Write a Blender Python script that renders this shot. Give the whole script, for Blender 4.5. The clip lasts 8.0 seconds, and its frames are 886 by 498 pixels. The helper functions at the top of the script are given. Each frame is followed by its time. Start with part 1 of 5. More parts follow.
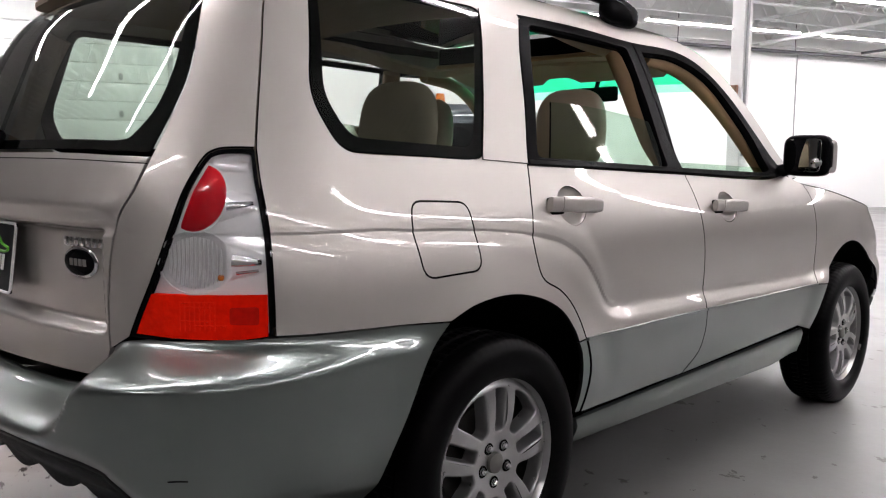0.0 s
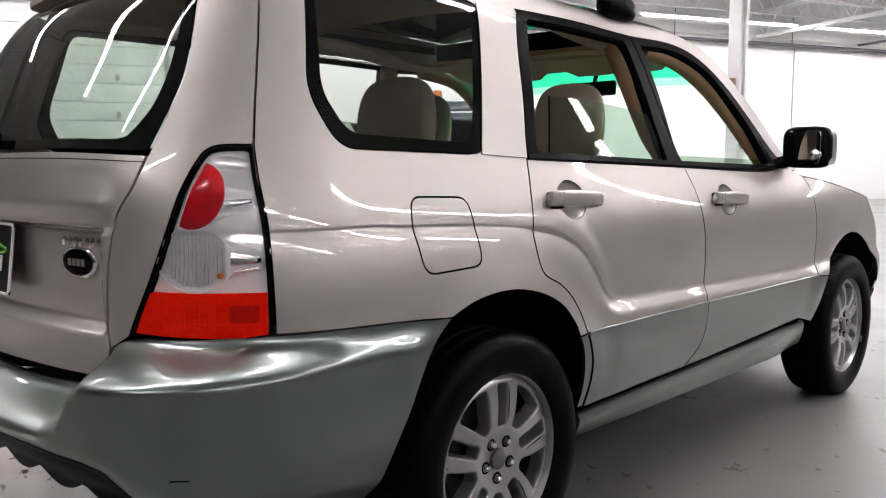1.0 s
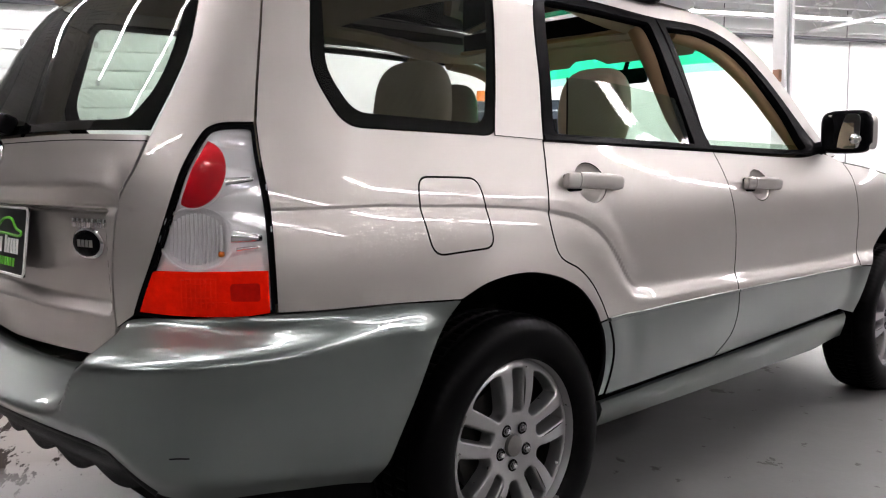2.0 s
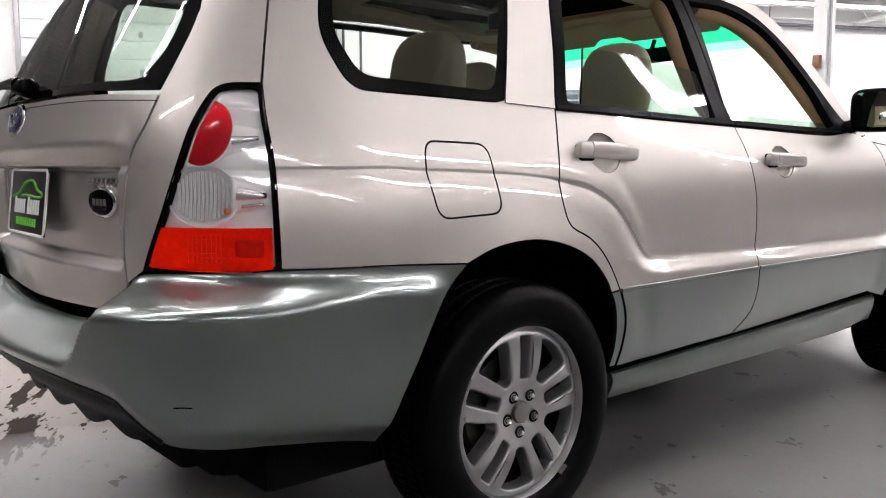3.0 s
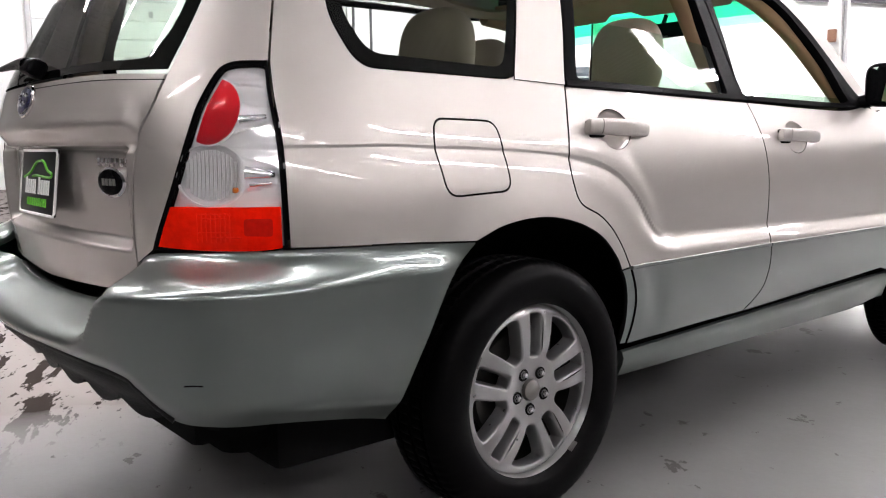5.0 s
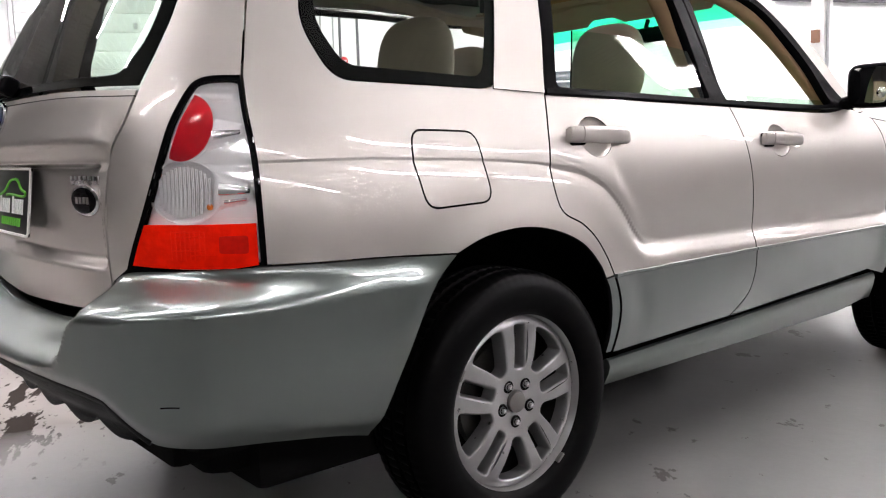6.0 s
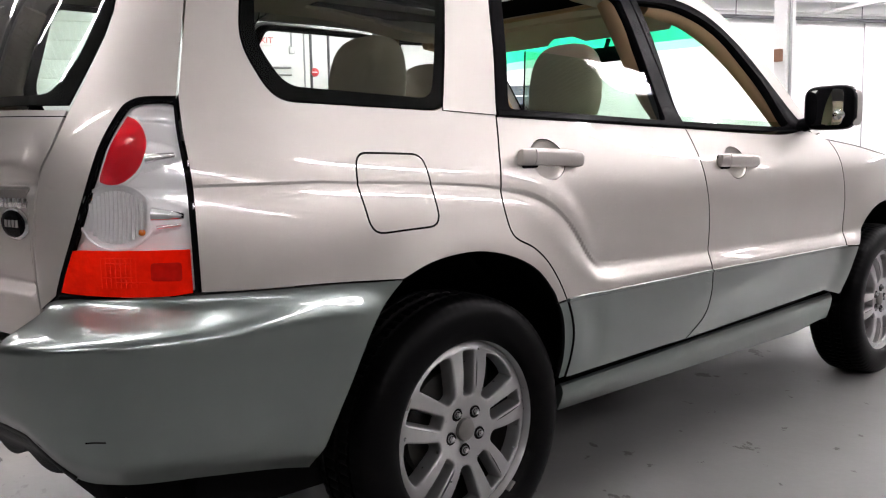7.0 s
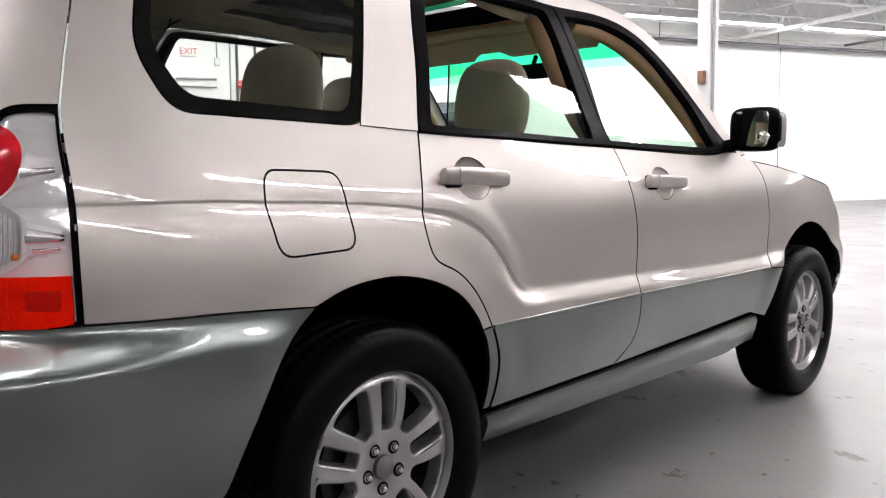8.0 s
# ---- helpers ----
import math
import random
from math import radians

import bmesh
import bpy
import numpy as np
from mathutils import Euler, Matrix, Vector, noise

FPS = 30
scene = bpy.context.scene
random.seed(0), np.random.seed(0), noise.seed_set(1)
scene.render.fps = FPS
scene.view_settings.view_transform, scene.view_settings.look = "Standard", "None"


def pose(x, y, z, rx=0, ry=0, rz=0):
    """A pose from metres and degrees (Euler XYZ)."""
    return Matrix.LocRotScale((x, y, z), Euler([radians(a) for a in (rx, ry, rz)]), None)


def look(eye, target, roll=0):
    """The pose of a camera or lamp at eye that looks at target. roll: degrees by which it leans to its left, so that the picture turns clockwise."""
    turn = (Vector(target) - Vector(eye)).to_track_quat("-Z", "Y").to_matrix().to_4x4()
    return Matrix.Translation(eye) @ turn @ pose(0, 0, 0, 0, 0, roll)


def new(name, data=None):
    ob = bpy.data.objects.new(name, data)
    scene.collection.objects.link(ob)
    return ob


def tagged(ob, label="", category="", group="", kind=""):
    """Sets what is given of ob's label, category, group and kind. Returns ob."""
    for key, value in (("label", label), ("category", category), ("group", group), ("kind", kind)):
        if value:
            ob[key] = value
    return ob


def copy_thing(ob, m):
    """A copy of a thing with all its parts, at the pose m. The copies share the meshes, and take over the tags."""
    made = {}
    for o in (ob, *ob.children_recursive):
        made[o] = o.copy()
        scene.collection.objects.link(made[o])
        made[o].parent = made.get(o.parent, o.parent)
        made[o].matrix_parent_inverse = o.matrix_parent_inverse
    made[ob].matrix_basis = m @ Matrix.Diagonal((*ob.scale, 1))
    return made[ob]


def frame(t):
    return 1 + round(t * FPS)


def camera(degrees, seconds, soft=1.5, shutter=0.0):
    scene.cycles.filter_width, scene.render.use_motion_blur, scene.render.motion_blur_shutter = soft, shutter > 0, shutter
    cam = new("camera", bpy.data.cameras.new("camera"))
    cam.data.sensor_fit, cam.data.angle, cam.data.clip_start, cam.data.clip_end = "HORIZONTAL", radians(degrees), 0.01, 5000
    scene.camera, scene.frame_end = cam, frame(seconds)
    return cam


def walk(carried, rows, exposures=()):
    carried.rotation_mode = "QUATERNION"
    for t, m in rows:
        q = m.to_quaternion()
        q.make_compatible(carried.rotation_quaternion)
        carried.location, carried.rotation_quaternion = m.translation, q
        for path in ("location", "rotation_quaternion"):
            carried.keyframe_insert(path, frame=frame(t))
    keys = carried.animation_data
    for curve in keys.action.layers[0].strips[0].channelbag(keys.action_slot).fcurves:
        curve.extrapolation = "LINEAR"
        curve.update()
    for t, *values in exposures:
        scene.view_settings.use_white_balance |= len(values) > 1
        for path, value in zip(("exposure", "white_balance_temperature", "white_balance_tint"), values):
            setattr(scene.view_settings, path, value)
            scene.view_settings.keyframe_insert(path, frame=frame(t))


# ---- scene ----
cam = camera(55.2, 8.0, soft=1.15)
PATH = [
    (0, (2.175, -1.625, 1.081), (0.801, -0.185, 0.886), 0.8),
    (0.5, (2.169, -1.621, 1.091), (0.799, -0.178, 0.886), 0.8),
    (1, (2.167, -1.62, 1.076), (0.795, -0.179, 0.875), 0.1),
    (1.5, (2.172, -1.586, 1.059), (0.781, -0.163, 0.862), -0.6),
    (1.7, (2.185, -1.565, 1.045), (0.768, -0.166, 0.851), -0.7),
    (3, (2.282, -1.495, 0.956), (0.765, -0.209, 0.749), -0.2),
    (3.5, (2.281, -1.497, 0.947), (0.754, -0.226, 0.72), -0.2),
    (4, (2.279, -1.498, 0.946), (0.747, -0.236, 0.7), -0.3),
    (5.5, (2.285, -1.473, 0.96), (0.756, -0.209, 0.705), -0.9),
    (6, (2.28, -1.453, 0.966), (0.76, -0.175, 0.722), -1.6),
    (6.5, (2.283, -1.431, 0.974), (0.773, -0.14, 0.742), -1.3),
    (7, (2.284, -1.377, 0.991), (0.805, -0.049, 0.772), -1.1),
    (7.5, (2.263, -1.322, 0.991), (0.854, 0.084, 0.789), -0.7),
    (8, (2.209, -1.272, 0.997), (0.843, 0.178, 0.812), -0.4),
]
walk(cam, [(t, look(eye, target, roll)) for t, eye, target, roll in PATH], [(0.0, 0.89), (1.5, 0.97), (3.0, 1.19), (4.2, 1.31), (5.5, 1.46), (6.5, 1.39), (8.0, 1.22)])

# ---------------------------------------------------------------- light
world = bpy.data.worlds.new("world")
world.use_nodes = True
world.node_tree.nodes["Background"].inputs["Color"].default_value = (0.8, 0.88, 1.0, 1)
world.node_tree.nodes["Background"].inputs["Strength"].default_value = 0.05
scene.world = world
TUBE_GLOW = 32.5

# ---------------------------------------------------------------- small helpers
def part(name, bm, material, parent=None, label="", smooth=True):
    """Links a bmesh as one mesh object under a thing or a part."""
    me = bpy.data.meshes.new(name)
    bm.normal_update()
    bm.to_mesh(me)
    bm.free()
    if smooth:
        me.shade_smooth()
        me.set_sharp_from_angle(angle=radians(38))
    ob = new(name, me)
    me.materials.append(material)
    if parent:
        ob.parent = parent
    if label:
        ob["label"] = label
    return ob


def thing(name, label, category, at=(0, 0, 0), group="", kind=""):
    ob = new(name)
    ob.location = at
    ob.empty_display_size = 0.1
    return tagged(ob, label, category, group, kind)


def add_box(bm, lo, hi, bevel=0.0):
    r = bmesh.ops.create_cube(bm, size=1.0)
    vs = r["verts"]
    c = [(a + b) / 2 for a, b in zip(lo, hi)]
    d = [b - a for a, b in zip(lo, hi)]
    for v in vs:
        v.co = Vector([c[i] + v.co[i] * d[i] for i in range(3)])
    if bevel:
        es = {e for v in vs for e in v.link_edges}
        bmesh.ops.bevel(bm, geom=list(es), offset=bevel, segments=2, profile=0.6, affect="EDGES")
    return vs


def box(lo, hi, bevel=0.0):
    bm = bmesh.new()
    add_box(bm, lo, hi, bevel)
    return bm


def add_tube(bm, pts, r, seg=10, closed=False):
    """A round bar along a line of points."""
    pts = [Vector(p) for p in pts]
    n = len(pts)
    rings = []
    side_dir = None
    for i, p in enumerate(pts):
        a = pts[i - 1] if i or closed else p
        b = pts[(i + 1) % n] if i < n - 1 or closed else p
        d = (b - a).normalized()
        if side_dir is None:
            side_dir = d.orthogonal().normalized()
        side_dir = (side_dir - d * side_dir.dot(d)).normalized()
        up = d.cross(side_dir)
        rad = r[i] if isinstance(r, (list, tuple)) else r
        rings.append([bm.verts.new(p + rad * (math.cos(t) * side_dir + math.sin(t) * up)) for t in (2 * math.pi * k / seg for k in range(seg))])
    for i in range(n if closed else n - 1):
        q, w = rings[i], rings[(i + 1) % n]
        for k in range(seg):
            bm.faces.new((q[k], q[(k + 1) % seg], w[(k + 1) % seg], w[k]))
    if not closed:
        bm.faces.new(rings[0][::-1])
        bm.faces.new(rings[-1])
    return bm


def tube(pts, r, seg=10, closed=False):
    return add_tube(bmesh.new(), pts, r, seg, closed)


def add_lathe(bm, profile, seg=48):
    """Turns (r, x) pairs about the x axis."""
    rings = []
    for k in range(seg):
        t = 2 * math.pi * k / seg
        rings.append([bm.verts.new((x, r * math.cos(t), r * math.sin(t))) for r, x in profile])
    for k in range(seg):
        a, b = rings[k], rings[(k + 1) % seg]
        for i in range(len(profile) - 1):
            bm.faces.new((a[i], b[i], b[i + 1], a[i + 1]))
    bmesh.ops.remove_doubles(bm, verts=bm.verts, dist=1e-5)
    return bm


def sweep_lines(pts, n=6):
    """A smooth line (Catmull-Rom) through the points."""
    pts = [Vector(p) for p in pts]
    if len(pts) < 3:
        return pts
    ext = [2 * pts[0] - pts[1]] + pts + [2 * pts[-1] - pts[-2]]
    out = []
    for a, b, c, d in zip(ext, ext[1:], ext[2:], ext[3:]):
        for k in range(n):
            t = k / n
            out.append(0.5 * (2 * b + (c - a) * t + (2 * a - 5 * b + 4 * c - d) * t * t + (3 * b - a - 3 * c + d) * t ** 3))
    return out + [pts[-1]]


def outline(*runs):
    """One closed line in (u, z) out of runs of points; runs of three or more points are smooth."""
    line = []
    for run in runs:
        for p in sweep_lines([(a, b) for a, b in run]):
            if not line or (p - line[-1]).length > 1e-4:
                line.append(p)
    if (line[0] - line[-1]).length < 1e-4:
        line.pop()
    area = sum(a.x * b.y - b.x * a.y for a, b in zip(line, line[1:] + line[:1]))
    return line if area > 0 else line[::-1]


def rounded(pts, r, n=5):
    """A closed line with its corners rounded by about r."""
    pts = [Vector(p) for p in pts]
    out = []
    for a, b, c in zip(pts[-1:] + pts[:-1], pts, pts[1:] + pts[:1]):
        k = min(r, 0.45 * (a - b).length, 0.45 * (c - b).length)
        p, q = b + (a - b).normalized() * k, b + (c - b).normalized() * k
        for i in range(n + 1):
            t = i / n
            out.append((1 - t) ** 2 * p + 2 * t * (1 - t) * b + t * t * q)
    area = sum(a.x * b.y - b.x * a.y for a, b in zip(out, out[1:] + out[:1]))
    return out if area > 0 else out[::-1]


def inset(line, d):
    """Moves a closed anticlockwise line inwards by d."""
    out = []
    n = len(line)
    for i, p in enumerate(line):
        a, c = line[i - 1], line[(i + 1) % n]
        e, f = (p - a), (c - p)
        if e.length < 1e-6 or f.length < 1e-6:
            continue
        e.normalize(), f.normalize()
        n1, n2 = Vector((-e.y, e.x)), Vector((-f.y, f.x))
        m = n1 + n2
        m = m / max(m.length_squared, 0.6) * 2 if m.length > 1e-3 else n1
        out.append(p + m * d)
    return out


def flat_fill(line, holes=(), cuts=(0.03, 0.03)):
    """The area inside a line, less the holes, cut into small cells; verts lie in (u, z, 0)."""
    bm = bmesh.new()
    for loop in (line, *holes):
        vs = [bm.verts.new((p.x, p.y, 0)) for p in loop]
        for a, b in zip(vs, vs[1:] + vs[:1]):
            bm.edges.new((a, b))
    bmesh.ops.triangle_fill(bm, edges=bm.edges[:], use_beauty=True, normal=(0, 0, 1))
    for axis, d in enumerate(cuts):
        lo, hi = min(p[axis] for p in line), max(p[axis] for p in line)
        k = math.floor(lo / d) + 1
        while k * d < hi - 1e-4:
            co, no = [0, 0, 0], [0, 0, 0]
            co[axis], no[axis] = k * d, 1
            bmesh.ops.bisect_plane(bm, geom=bm.verts[:] + bm.edges[:] + bm.faces[:], dist=1e-5, plane_co=co, plane_no=no)
            k += 1
    for f in bm.faces:
        if f.normal.z < 0 or f.calc_area() and f.normal.z < 0:
            f.normal_flip()
    return bm


def skin_at(fn, u, z):
    """Place and outward normal of a skin function on the right-hand side."""
    e = 0.002
    x, y = fn(u, z)
    a, b = fn(u + e, z), fn(u - e, z)
    c, d = fn(u, z + e), fn(u, z - e)
    du = Vector((a[0] - b[0], a[1] - b[1], 0))
    dz = Vector((c[0] - d[0], c[1] - d[1], 2 * e))
    n = du.cross(dz)
    return Vector((x, y, z)), (n.normalized() if n.length > 1e-12 else Vector((1, 0, 0)))


def bend(u, z):
    """How far the mesh rows of the haunch are bent to follow the pressed crease."""
    g = 1 - step((abs(z - 0.93) - 0.012) / 0.14)
    return (max(spline(CREASE, u), 0.895) - 0.93) * g


def unbent(p):
    z = p.y
    for _ in range(12):
        z = p.y - bend(p.x, z)
    return Vector((p.x, z))


def panel(name, fn, line, material, parent, holes=(), depth=0.012, lift=0.0, gap=0.0025, cuts=(0.03, 0.025), flank=1, both=False, label="", fold=None, snap=False):
    """A pressed sheet on the skin fn inside a (u, z) line, with folded edges. flank: +1 right, -1 left; both: over the middle."""
    line = inset(line, gap) if gap else line
    holes = [inset(h, -gap) for h in holes]
    if snap:
        line, holes = [unbent(p) for p in line], [[unbent(p) for p in h] for h in holes]
    flat = flat_fill(line, holes, cuts)
    if snap:
        for v in flat.verts:
            v.co.y += bend(v.co.x, v.co.y)
    flat.verts.index_update()
    co, no, faces = [], [], []
    for v in flat.verts:
        p, n = skin_at(fn, v.co.x, v.co.y)
        p = p + n * lift
        if both and abs(p.x) < 0.008:
            p.x = 0.0
        co.append(p)
        no.append(n)
    for f in flat.faces:
        faces.append([v.index for v in f.verts])
    rim = []
    for e in flat.edges:
        if len(e.link_faces) == 1:
            f = e.link_faces[0]
            vs = [v.index for v in f.verts]
            a, b = e.verts[0].index, e.verts[1].index
            if vs[(vs.index(a) + 1) % len(vs)] != b:
                a, b = b, a
            if both and abs(co[a].x) < 0.004 and abs(co[b].x) < 0.004:
                continue
            rim.append((a, b))
    flat.free()
    skin_faces = len(faces)
    if depth:
        for a, b in rim:
            t = (co[b] - co[a])
            out_dir = t.cross((no[a] + no[b]) / 2)
            out_dir = out_dir.normalized() if out_dir.length > 1e-9 else no[a]
            k = len(co)
            co += [co[a], co[b], co[b] - no[b] * depth, co[a] - no[a] * depth]
            no += [(out_dir + no[a] * 0.8).normalized(), (out_dir + no[b] * 0.8).normalized(), out_dir, out_dir]
            faces.append([k + 1, k, k + 3, k + 2])
    if flank < 0:
        co, no, faces = [Vector((-p.x, p.y, p.z)) for p in co], [Vector((-n.x, n.y, n.z)) for n in no], [f[::-1] for f in faces]
    folds = len(faces) - skin_faces
    if both:
        k = len(co)
        faces += [[i + k for i in f[::-1]] for f in faces]
        co += [Vector((-p.x, p.y, p.z)) for p in co]
        no += [Vector((-n.x, n.y, n.z)) for n in no]
    me = bpy.data.meshes.new(name)
    me.from_pydata([tuple(p) for p in co], [], faces)
    me.shade_smooth()
    me.normals_split_custom_set_from_vertices([tuple(n) for n in no])
    me.materials.append(material)
    # fold blackens the folded edges, which puts the shade into the panel gaps
    if fold:
        me.materials.append(fold)
        n = skin_faces + folds
        for q in me.polygons:
            q.material_index = 1 if q.index % n >= skin_faces else 0
    ob = new(name, me)
    ob.parent = parent
    if label:
        ob["label"] = label
    return ob


def strip(fn, line, width, lift, back, closed=False):
    """A bar that follows a (u, z) line on the skin, proud by lift, let in by back."""
    bm = bmesh.new()
    rows = []
    n = len(line)
    for i, p in enumerate(line):
        a = line[i - 1] if i or closed else p
        b = line[(i + 1) % n] if i < n - 1 or closed else p
        q, nn = skin_at(fn, p.x, p.y)
        qa, qb = skin_at(fn, a.x, a.y)[0], skin_at(fn, b.x, b.y)[0]
        d = (qb - qa).normalized()
        s = nn.cross(d).normalized()
        h = width / 2
        rows.append([bm.verts.new(q + s * k * h + nn * m) for k, m in ((-1, -back), (-1, lift * 0.6), (-0.7, lift), (0.7, lift), (1, lift * 0.6), (1, -back))])
    for i in range(n if closed else n - 1):
        a, b = rows[i], rows[(i + 1) % n]
        for k in range(5):
            bm.faces.new((a[k], a[k + 1], b[k + 1], b[k]))
    if not closed:
        bm.faces.new(rows[0])
        bm.faces.new(rows[-1][::-1])
    bmesh.ops.recalc_face_normals(bm, faces=bm.faces)
    return bm


# ---------------------------------------------------------------- materials
def material(name, base=(0.5, 0.5, 0.5), rough=0.5, metal=0.0, coat=0.0, grain=0.0, grain_size=200.0, stain=0.0, stain_size=3.0, bump=0.0, bump_size=150.0, spec=0.5, second=None, rough_var=0.0):
    """A principled surface with grain at a small scale and stains at a large one."""
    m = bpy.data.materials.new(name)
    m.use_nodes = True
    nt = m.node_tree
    p = nt.nodes["Principled BSDF"]
    p.inputs["Base Color"].default_value = (*base, 1)
    p.inputs["Roughness"].default_value = rough
    p.inputs["Metallic"].default_value = metal
    p.inputs["Coat Weight"].default_value = coat
    p.inputs["Coat Roughness"].default_value = 0.025
    p.inputs["Specular IOR Level"].default_value = spec
    co = nt.nodes.new("ShaderNodeTexCoord").outputs["Object"]

    def noise_of(size, detail=4.0):
        n = nt.nodes.new("ShaderNodeTexNoise")
        n.inputs["Scale"].default_value, n.inputs["Detail"].default_value = size, detail
        nt.links.new(co, n.inputs["Vector"])
        return n.outputs["Fac"]

    def mix(fac, a, b):
        x = nt.nodes.new("ShaderNodeMix")
        x.data_type = "RGBA"
        nt.links.new(fac, x.inputs["Factor"])
        for sock, v in ((x.inputs[6], a), (x.inputs[7], b)):
            if isinstance(v, tuple):
                sock.default_value = (*v, 1)
            else:
                nt.links.new(v, sock)
        return x.outputs[2]

    col = base
    if grain:
        col = mix(noise_of(grain_size), tuple(c * (1 - grain) for c in base), tuple(min(1, c * (1 + grain)) for c in base))
    if stain:
        r = nt.nodes.new("ShaderNodeMapRange")
        r.inputs["From Min"].default_value, r.inputs["From Max"].default_value = 0.45, 0.75
        nt.links.new(noise_of(stain_size, 6.0), r.inputs["Value"])
        s = nt.nodes.new("ShaderNodeMath")
        s.operation = "MULTIPLY"
        s.inputs[1].default_value = stain
        nt.links.new(r.outputs["Result"], s.inputs[0])
        col = mix(s.outputs[0], col, second or tuple(c * 0.5 for c in base))
    if not isinstance(col, tuple):
        nt.links.new(col, p.inputs["Base Color"])
    if rough_var:
        r = nt.nodes.new("ShaderNodeMapRange")
        r.inputs["To Min"].default_value, r.inputs["To Max"].default_value = max(0.02, rough - rough_var), min(1, rough + rough_var)
        nt.links.new(noise_of(stain_size * 1.7, 5.0), r.inputs["Value"])
        nt.links.new(r.outputs["Result"], p.inputs["Roughness"])
    if bump:
        b = nt.nodes.new("ShaderNodeBump")
        b.inputs["Strength"].default_value, b.inputs["Distance"].default_value = 1.0, bump
        nt.links.new(noise_of(bump_size), b.inputs["Height"])
        nt.links.new(b.outputs["Normal"], p.inputs["Normal"])
    return m


def glass_material(name, tint, ior=1.5, rough=0.0):
    """A thin pane: tinted see-through with the mirror gloss of glass on top."""
    m = bpy.data.materials.new(name)
    m.use_nodes = True
    nt = m.node_tree
    nt.nodes.remove(nt.nodes["Principled BSDF"])
    t, g = nt.nodes.new("ShaderNodeBsdfTransparent"), nt.nodes.new("ShaderNodeBsdfGlossy")
    t.inputs["Color"].default_value = (*tint, 1)
    g.inputs["Roughness"].default_value = rough
    f, x = nt.nodes.new("ShaderNodeFresnel"), nt.nodes.new("ShaderNodeMixShader")
    f.inputs["IOR"].default_value = ior
    nt.links.new(f.outputs[0], x.inputs[0])
    nt.links.new(t.outputs[0], x.inputs[1])
    nt.links.new(g.outputs[0], x.inputs[2])
    nt.links.new(x.outputs[0], nt.nodes["Material Output"].inputs["Surface"])
    return m


def glow_material(name, colour, strength):
    m = bpy.data.materials.new(name)
    m.use_nodes = True
    p = m.node_tree.nodes["Principled BSDF"]
    p.inputs["Base Color"].default_value = (0.8, 0.8, 0.8, 1)
    p.inputs["Emission Color"].default_value = (*colour, 1)
    p.inputs["Emission Strength"].default_value = strength
    return m


SILVER = material("champagne_silver_paint", (0.465, 0.438, 0.410), 0.44, metal=0.80, coat=1.0, grain=0.05, grain_size=900.0, bump=0.00001, bump_size=60.0)
SAGE = material("sage_grey_paint", (0.164, 0.189, 0.179), 0.30, metal=0.88, coat=1.0, grain=0.05, grain_size=900.0)
TRIM = material("black_trim", (0.0035, 0.0035, 0.004), 0.22, spec=0.018, grain=0.2, grain_size=400.0)
RUBBER = material("tyre_rubber", (0.0025, 0.0025, 0.0028), 0.40, spec=0.05, grain=0.25, grain_size=90.0, stain=0.5, stain_size=14.0, second=(0.006, 0.0055, 0.005), bump=0.0001, bump_size=500.0)
CLADDING = material("grained_black_plastic", (0.009, 0.009, 0.0095), 0.45, spec=0.06, grain=0.2, grain_size=120.0, bump=0.0004, bump_size=700.0, stain=0.3, stain_size=9.0, second=(0.02, 0.02, 0.02))
LINER_SHADE = material("well_felt_and_gap_shade", (0.0045, 0.0045, 0.0045), 0.95, spec=0.1, grain=0.3, grain_size=150.0)
ALLOY = material("silver_alloy", (0.40, 0.40, 0.40), 0.29, metal=0.80, coat=0.25, grain=0.02, grain_size=300.0, stain=0.25, stain_size=22.0, second=(0.34, 0.335, 0.325), rough_var=0.04)
CHROME = material("chrome", (0.85, 0.85, 0.86), 0.06, metal=1.0)
SHADED_STEEL = material("shaded_wheel_steel", (0.06, 0.058, 0.055), 0.45, metal=0.9, grain=0.2, grain_size=120.0)
TAN = material("tan_cloth", (0.36, 0.24, 0.135), 0.85, grain=0.12, grain_size=450.0, bump=0.0004, bump_size=900.0, stain=0.2, stain_size=6.0)
BEIGE = material("beige_leather", (0.52, 0.43, 0.31), 0.5, grain=0.08, grain_size=260.0, bump=0.0005, bump_size=300.0, stain=0.2, stain_size=7.0)
HEADLINER = material("headliner_cloth", (0.42, 0.35, 0.27), 0.95, grain=0.1, grain_size=500.0, stain=0.2, stain_size=4.0)
CARPET = material("dark_carpet", (0.03, 0.028, 0.025), 0.95, grain=0.3, grain_size=300.0)
PRIVACY = glass_material("privacy_glass", (0.56, 0.61, 0.57), 1.5)
TAIL_PANE = glass_material("tail_glass_tint", (0.80, 0.90, 0.82), 1.6)
CLEAR_GLASS = glass_material("green_tinted_glass", (0.88, 0.965, 0.92), 1.5)
FLOOR_PAINT = material("grey_painted_concrete", (0.148, 0.147, 0.144), 0.36, spec=0.3, grain=0.06, grain_size=60.0, stain=0.35, stain_size=0.9, second=(0.112, 0.111, 0.109), bump=0.0006, bump_size=18.0, rough_var=0.14)


